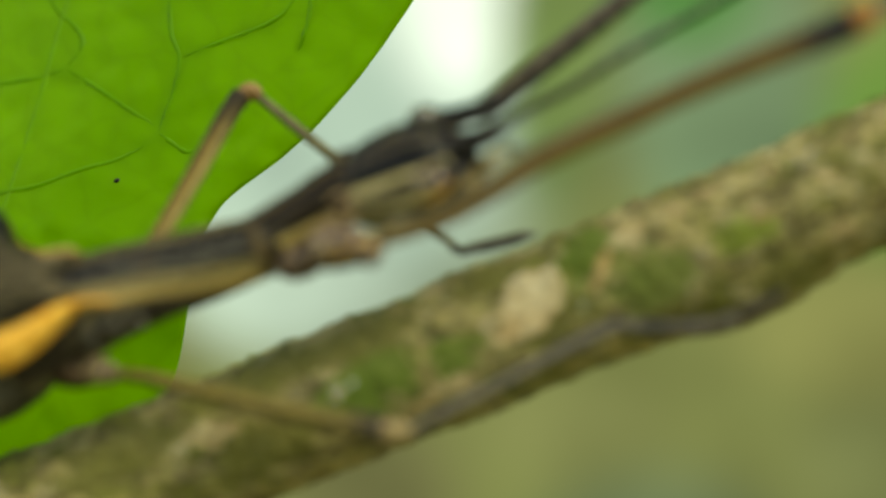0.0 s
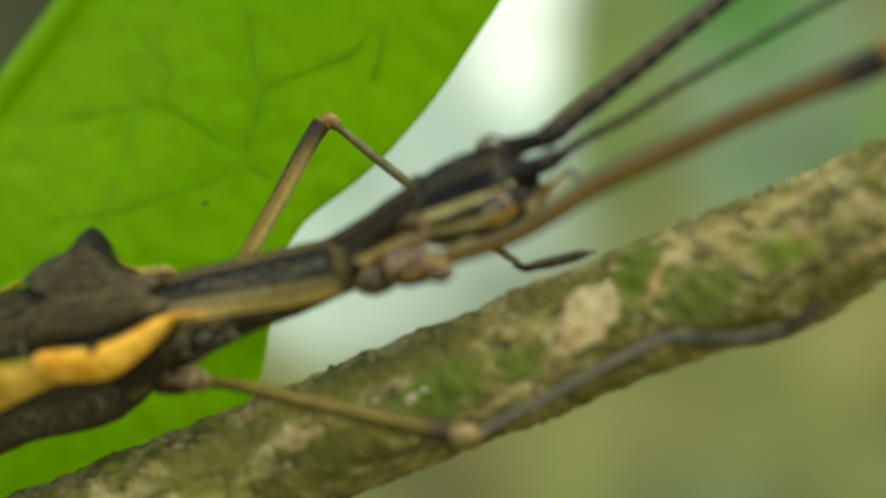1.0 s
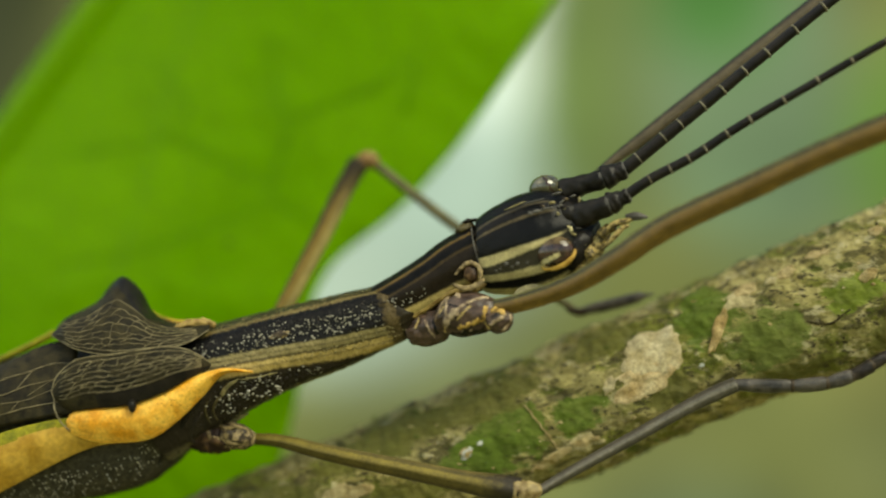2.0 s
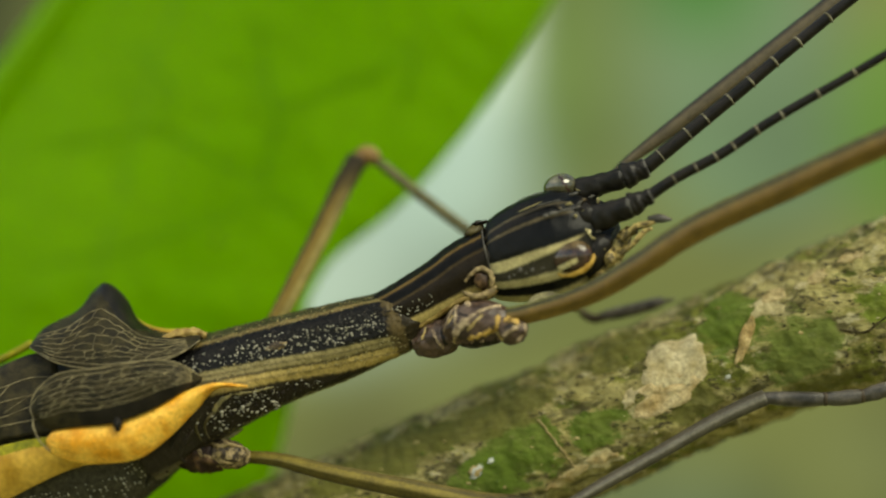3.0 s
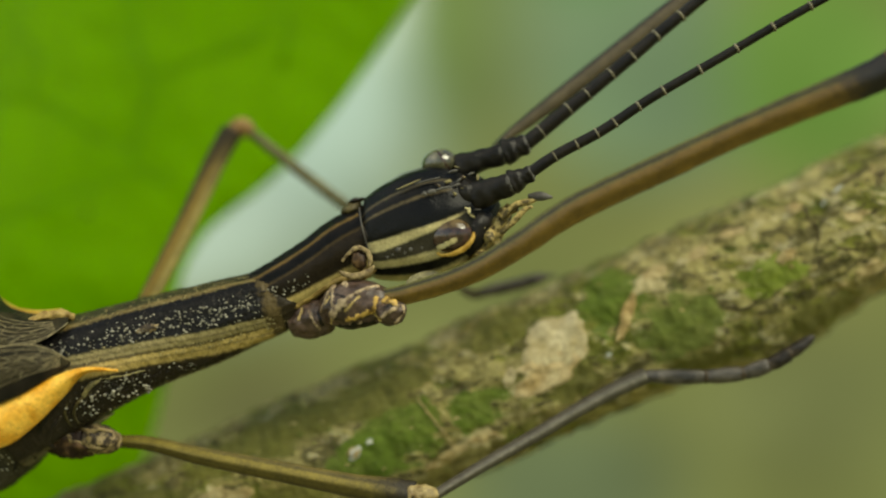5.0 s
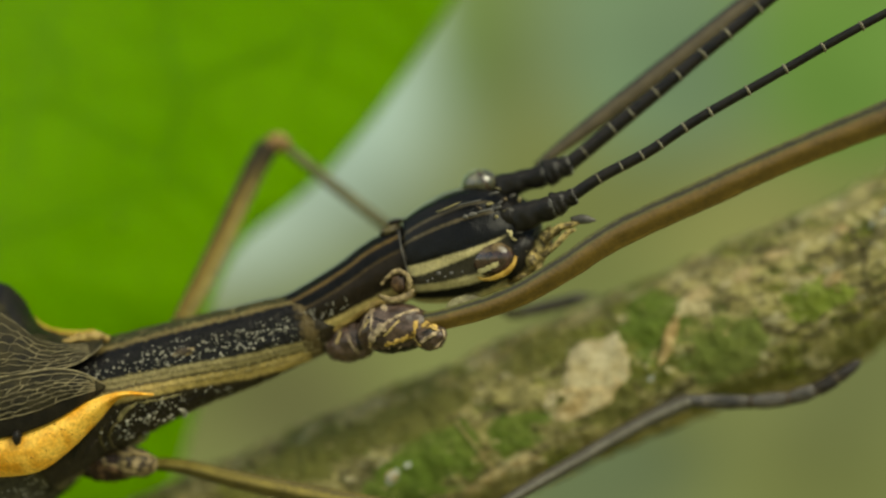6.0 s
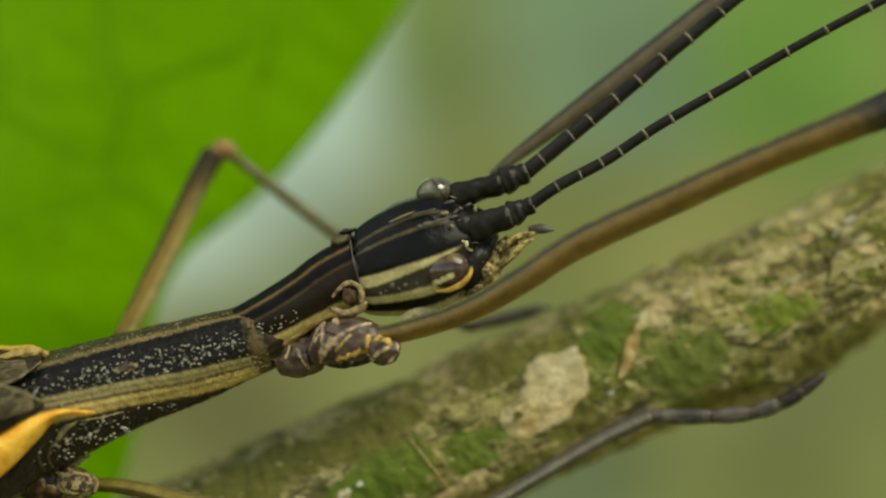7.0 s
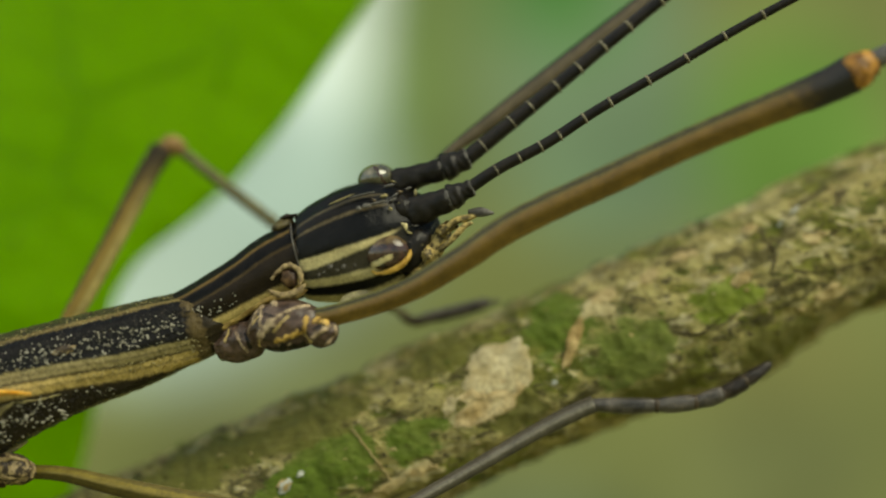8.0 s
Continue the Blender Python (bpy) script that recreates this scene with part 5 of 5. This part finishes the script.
def make_legs(bug):
    def segment(name, rows, n, around, mats, parent, paint=None, relief=None, flat=0.85, label=""):
        return part(name, tube(rows, n, around, paint, relief, flat), mats, parent, label)

    # near front leg
    leg = segment("front_leg", [((-3.69, -1.00, -0.18), 0.30), ((-2.48, -1.20, 0.06), 0.34), ((-0.48, -1.50, 0.72), 0.38), ((1.31, -1.80, 1.72), 0.43), ((3.27, -2.00, 3.00), 0.46), ((6.20, -2.30, 4.38), 0.47), ((9.10, -2.60, 5.72), 0.46), ((11.96, -2.90, 6.89), 0.51), ((13.30, -3.00, 7.42), 0.56), ((14.24, -3.10, 7.87), 0.60)],
                  120, 48, FRONT_SKIN, bug, None, lambda s, a: 0.03 * math.cos(a * 4) + 0.02 * wobble(s * 40, a), 0.7, "brown grooved front leg with an orange knee")
    segment("knee", [((14.09, -3.10, 7.80), 0.54), ((14.36, -3.10, 7.95), 0.63), ((14.67, -3.10, 8.15), 0.52), ((14.94, -3.10, 8.30), 0.40)], 20, 28, KNEE_ORANGE, leg, None, lambda s, a: 0.08 * wobble(s * 5, a * 2))
    segment("tibia", [((14.78, -3.10, 8.26), 0.34), ((16.59, -3.00, 8.94), 0.28), ((22.39, -1.00, 10.05), 0.26), ((30.62, 1.40, 11.51), 0.26)], 40, 16, TIBIA, leg)
    skins = [PLATE, PALE, OCHRE, TAN, BLACK]
    for name, rows, strokes, length, width, label in (
            ("coxa", [((-6.82, 0.00, -1.08), 0.40), ((-6.40, -0.10, -1.00), 0.62), ((-5.78, -0.20, -0.79), 0.68), ((-5.40, -0.30, -0.59), 0.50)], [(1, 0.050, [(0.59, -0.40), (0.62, 0.10), (0.68, 0.62)]), (3, 0.040, [(0.41, -0.76), (0.29, -0.21)]), (4, 0.060, [(0.83, -0.20), (0.77, 0.51)])], 1.54, 0.62, "dark brown hip"),
            ("coxa", [((-5.65, -0.45, -0.63), 0.40), ((-5.23, -0.60, -0.49), 0.72), ((-4.75, -0.75, -0.39), 0.85), ((-4.20, -0.82, -0.31), 0.85), ((-3.66, -0.85, -0.24), 0.70), ((-3.26, -0.80, -0.15), 0.40)], [(1, 0.055, [(0.26, -0.97), (0.17, -0.63), (0.05, -0.06)]), (1, 0.050, [(0.27, -0.97), (0.28, -0.55), (0.28, -0.07)]), (1, 0.130, [(0.41, -0.08), (0.31, 0.08), (0.23, 0.38)]), (1, 0.045, [(0.41, -0.18), (0.54, -0.40), (0.68, -0.61), (0.89, -0.86)]), (2, 0.075, [(0.42, 0.59), (0.61, 0.50), (0.78, 0.37), (0.83, -0.12)]), (3, 0.050, [(0.16, -0.36), (0.23, -0.61)]), (1, 0.060, [(0.41, -0.93), (0.45, -0.86)]), (3, 0.030, [(0.41, 0.24), (0.53, -0.09), (0.62, -0.30)]), (4, 0.080, [(0.16, 0.94), (0.48, 0.88), (0.81, 0.96)]), (1, 0.030, [(0.42, 0.79), (0.59, 0.80)]), (4, 0.050, [(0.34, -0.57), (0.43, -0.36)]), (3, 0.035, [(0.17, 0.51), (0.09, 0.97)])], 2.50, 0.80, "purplish brown plated coxa with pale edges"),
            ("trochanter", [((-3.79, -1.00, -0.60), 0.30), ((-3.45, -1.10, -0.59), 0.48), ((-3.11, -1.12, -0.56), 0.52), ((-2.81, -1.05, -0.50), 0.38), ((-2.68, -1.00, -0.47), 0.20)], [(2, 0.100, [(0.18, -0.97), (0.41, -0.79), (0.66, -0.55)]), (1, 0.050, [(0.32, 0.33), (0.45, 0.10), (0.61, -0.05), (0.72, -0.26)]), (1, 0.040, [(0.89, -0.29), (0.86, 0.47), (0.59, 0.83)]), (3, 0.040, [(0.17, -0.64), (0.12, 0.23), (0.26, 0.76)]), (4, 0.050, [(0.40, -0.24), (0.58, -0.32)])], 1.15, 0.50, "round dark joint with cream marks")):
        colour, lift = marks(strokes, length, width)
        segment(name, rows, 120, 120, skins, leg, colour, lambda s, a: 0.07 * wobble(s * 6 + width, a * 2.2) + 0.03 * math.cos(a * 3) + lift(s, a), 0.75, label)

    # far front leg, beside the antenna
    leg = segment("front_leg", [((0.50, 1.00, 5.46), 0.10), ((1.40, 1.00, 6.14), 0.22), ((3.12, 1.00, 7.44), 0.32), ((5.04, 1.00, 8.93), 0.36), ((7.77, 1.00, 11.08), 0.37), ((11.98, 1.20, 14.40), 0.40), ((17.27, 1.50, 18.42), 0.44)], 100, 32, FAR_FRONT_SKIN, bug, None, None, 0.7, "brown front leg stretched forward")
    segment("tibia", [((16.86, 1.50, 18.95), 0.3), ((23.92, 3.00, 18.45), 0.26), ((33.01, 4.00, 15.92), 0.26)], 30, 12, TIBIA, leg)

    # near middle leg
    leg = segment("middle_leg", [((-13.48, 0.60, -5.34), 0.20), ((-12.00, 0.40, -5.42), 0.24), ((-9.89, 0.10, -5.87), 0.30), ((-6.80, -0.10, -6.44), 0.35), ((-4.56, -0.20, -6.85), 0.40), ((-3.34, -0.20, -7.06), 0.50), ((-2.36, -0.20, -7.24), 0.54)],
                  100, 40, MIDDLE_SKIN, bug, None, lambda s, a: 0.03 * math.cos(a * 4), 0.85, "olive grooved middle leg gripping the twig")
    knee = segment("knee", [((-2.62, -0.30, -7.21), 0.42), ((-2.27, -0.30, -7.23), 0.46), ((-1.83, -0.30, -7.17), 0.38), ((-1.55, -0.20, -7.10), 0.2)], 24, 28, KNEE, leg, None, lambda s, a: 0.06 * wobble(s * 6, a * 2.2))
    segment("tibia", [((-1.71, -0.20, -7.24), 0.17), ((-0.08, 0.10, -6.26), 0.21), ((1.98, 0.50, -5.10), 0.24), ((4.05, 0.80, -3.91), 0.26), ((5.30, 0.90, -3.27), 0.29), ((6.09, 0.90, -2.92), 0.28)], 80, 24, TIBIA_SKIN, leg, None, lambda s, a: 0.02 * math.cos(a * 4))
    toes = [((5.97, 0.90, -2.94), (8.33, 0.90, -2.96), 0.24, 0.24), ((8.24, 0.90, -2.96), (9.65, 0.90, -2.82), 0.25, 0.25), ((9.57, 0.90, -2.84), (10.61, 0.90, -2.51), 0.25, 0.25), ((10.52, 0.90, -2.55), (11.40, 0.95, -2.07), 0.25, 0.23), ((11.32, 0.95, -2.11), (12.26, 1.10, -1.45), 0.24, 0.05)]
    for k, (a, b, wa, wb) in enumerate(toes):
        segment("tarsus", [(a, wa * 0.8), (tuple(np.array(a) * 0.85 + np.array(b) * 0.15), wa * 0.95), (tuple(np.array(a) * 0.2 + np.array(b) * 0.8), (wa + wb) * 0.53), (b, wb * 0.8)], 24, 20, TARSUS if k < 3 else DARK, leg, None, lambda s, t: 0.035 * wobble(s * 3, t * 1.5, k * 3) + 0.05 * math.sin(math.pi * s) * max(0, math.sin(t)))
        if k:
            segment("tarsus_joint", [(tuple(np.array(a) - (0.10, 0, 0.01)), wa * 0.86), (a, wa * 1.06), (tuple(np.array(a) + (0.12, 0, 0.02)), wa * 0.86)], 8, 16, RUST_DARK, leg)
    segment("coxa", [((-15.75, 0.60, -5.09), 0.5), ((-15.10, 0.30, -5.25), 0.66), ((-14.31, 0.20, -5.39), 0.52), ((-14.01, 0.20, -5.39), 0.4)], 36, 32, HIP, leg, None, lambda s, a: 0.15 * wobble(s * 7, a * 2.2), 0.85, "mottled brown hip")
    segment("trochanter", [((-14.31, 0.10, -5.17), 0.46), ((-13.78, 0.10, -5.23), 0.54), ((-13.35, 0.20, -5.30), 0.44), ((-13.11, 0.40, -5.28), 0.26)], 30, 32, JOINT, leg, None, lambda s, a: 0.09 * wobble(s * 7 + 2, a * 2.2))
    for line, w in (([(-14.42, -0.10, -4.79), (-14.06, -0.25, -4.94), (-13.69, -0.30, -4.85), (-13.27, -0.15, -4.95)], 0.08), ([(-14.71, -0.25, -5.26), (-14.24, -0.20, -5.39), (-13.74, -0.25, -5.51), (-13.21, -0.05, -5.44)], 0.08),
                    ([(-13.14, 0.00, -4.96), (-13.02, 0.00, -5.22), (-13.11, 0.05, -5.54)], 0.08), ([(-15.17, -0.05, -4.96), (-14.84, -0.25, -5.10), (-14.70, -0.15, -5.48)], 0.08)):
        part("ridge", tube([(p, w * k) for p, k in zip(line, (0.4, 1.1, 1.0, 0.5))], 24, 12, None, lambda s, a: 0.04 * wobble(s * 9 + w * 40, a * 2), 0.6), RIDGE, leg, "tan ridge")


    # far middle leg
    leg = segment("middle_leg", [((-12.87, 1.80, -0.90), 0.30), ((-12.32, 2.00, 0.02), 0.36), ((-11.08, 2.70, 2.78), 0.40), ((-10.12, 3.30, 5.11), 0.42), ((-9.52, 3.65, 6.34), 0.44)], 70, 32, FAR_MIDDLE_SKIN, bug, None, None, 0.8, "pale brown middle leg bent at the knee")
    segment("knee", [((-9.52, 3.65, 6.21), 0.36), ((-9.17, 3.70, 6.49), 0.38), ((-8.76, 3.75, 6.28), 0.26)], 20, 20, KNEE_DULL, leg)
    segment("tibia", [((-8.92, 3.75, 6.35), 0.18), ((-6.90, 3.70, 4.77), 0.22), ((-4.96, 3.60, 3.33), 0.22), ((-2.25, 3.60, 1.36), 0.20), ((-0.50, 3.60, 0.26), 0.15)], 60, 20, FAR_TIBIA, leg)
    segment("tarsus", [((-0.69, 3.60, 0.25), 0.14), ((-0.24, 3.55, 0.04), 0.18), ((0.20, 3.50, 0.10), 0.18)], 12, 16, RUST_DARK, leg)
    segment("tarsus", [((0.05, 3.50, 0.09), 0.17), ((0.40, 3.48, 0.18), 0.22), ((0.90, 3.45, 0.29), 0.24), ((1.55, 3.40, 0.45), 0.24), ((2.20, 3.35, 0.64), 0.22), ((2.50, 3.32, 0.73), 0.15)], 28, 16, TARSUS, leg)
    segment("claw", [((2.42, 3.32, 0.70), 0.09), ((2.66, 3.29, 0.74), 0.08), ((2.93, 3.25, 0.80), 0.03)], 10, 12, TARSUS, leg)


make_legs(BUG)


def motions():
    """The focus: on the leaf at first, then on the insect."""
    depth = [(0, 10.5), (0.5, 9.5), (0.9, 7.6), (1.1, 6.0), (1.2, 3.6), (1.3, 0.3), (1.5, -0.5), (1.7, -0.3), (2.8, 0.1), (3.1, 0.2), (3.5, 0.4), (3.8, 0.4),
             (4.0, 0.2), (4.2, 0.0), (4.5, -0.5), (5.2, -0.9), (6.3, -1.8), (6.6, -1.3), (7.0, -0.6), (7.3, -0.1), (8.0, -0.4)]
    walk(focus_mark, [(t, pose(0, y * MM, 0)) for t, y in depth])


motions()
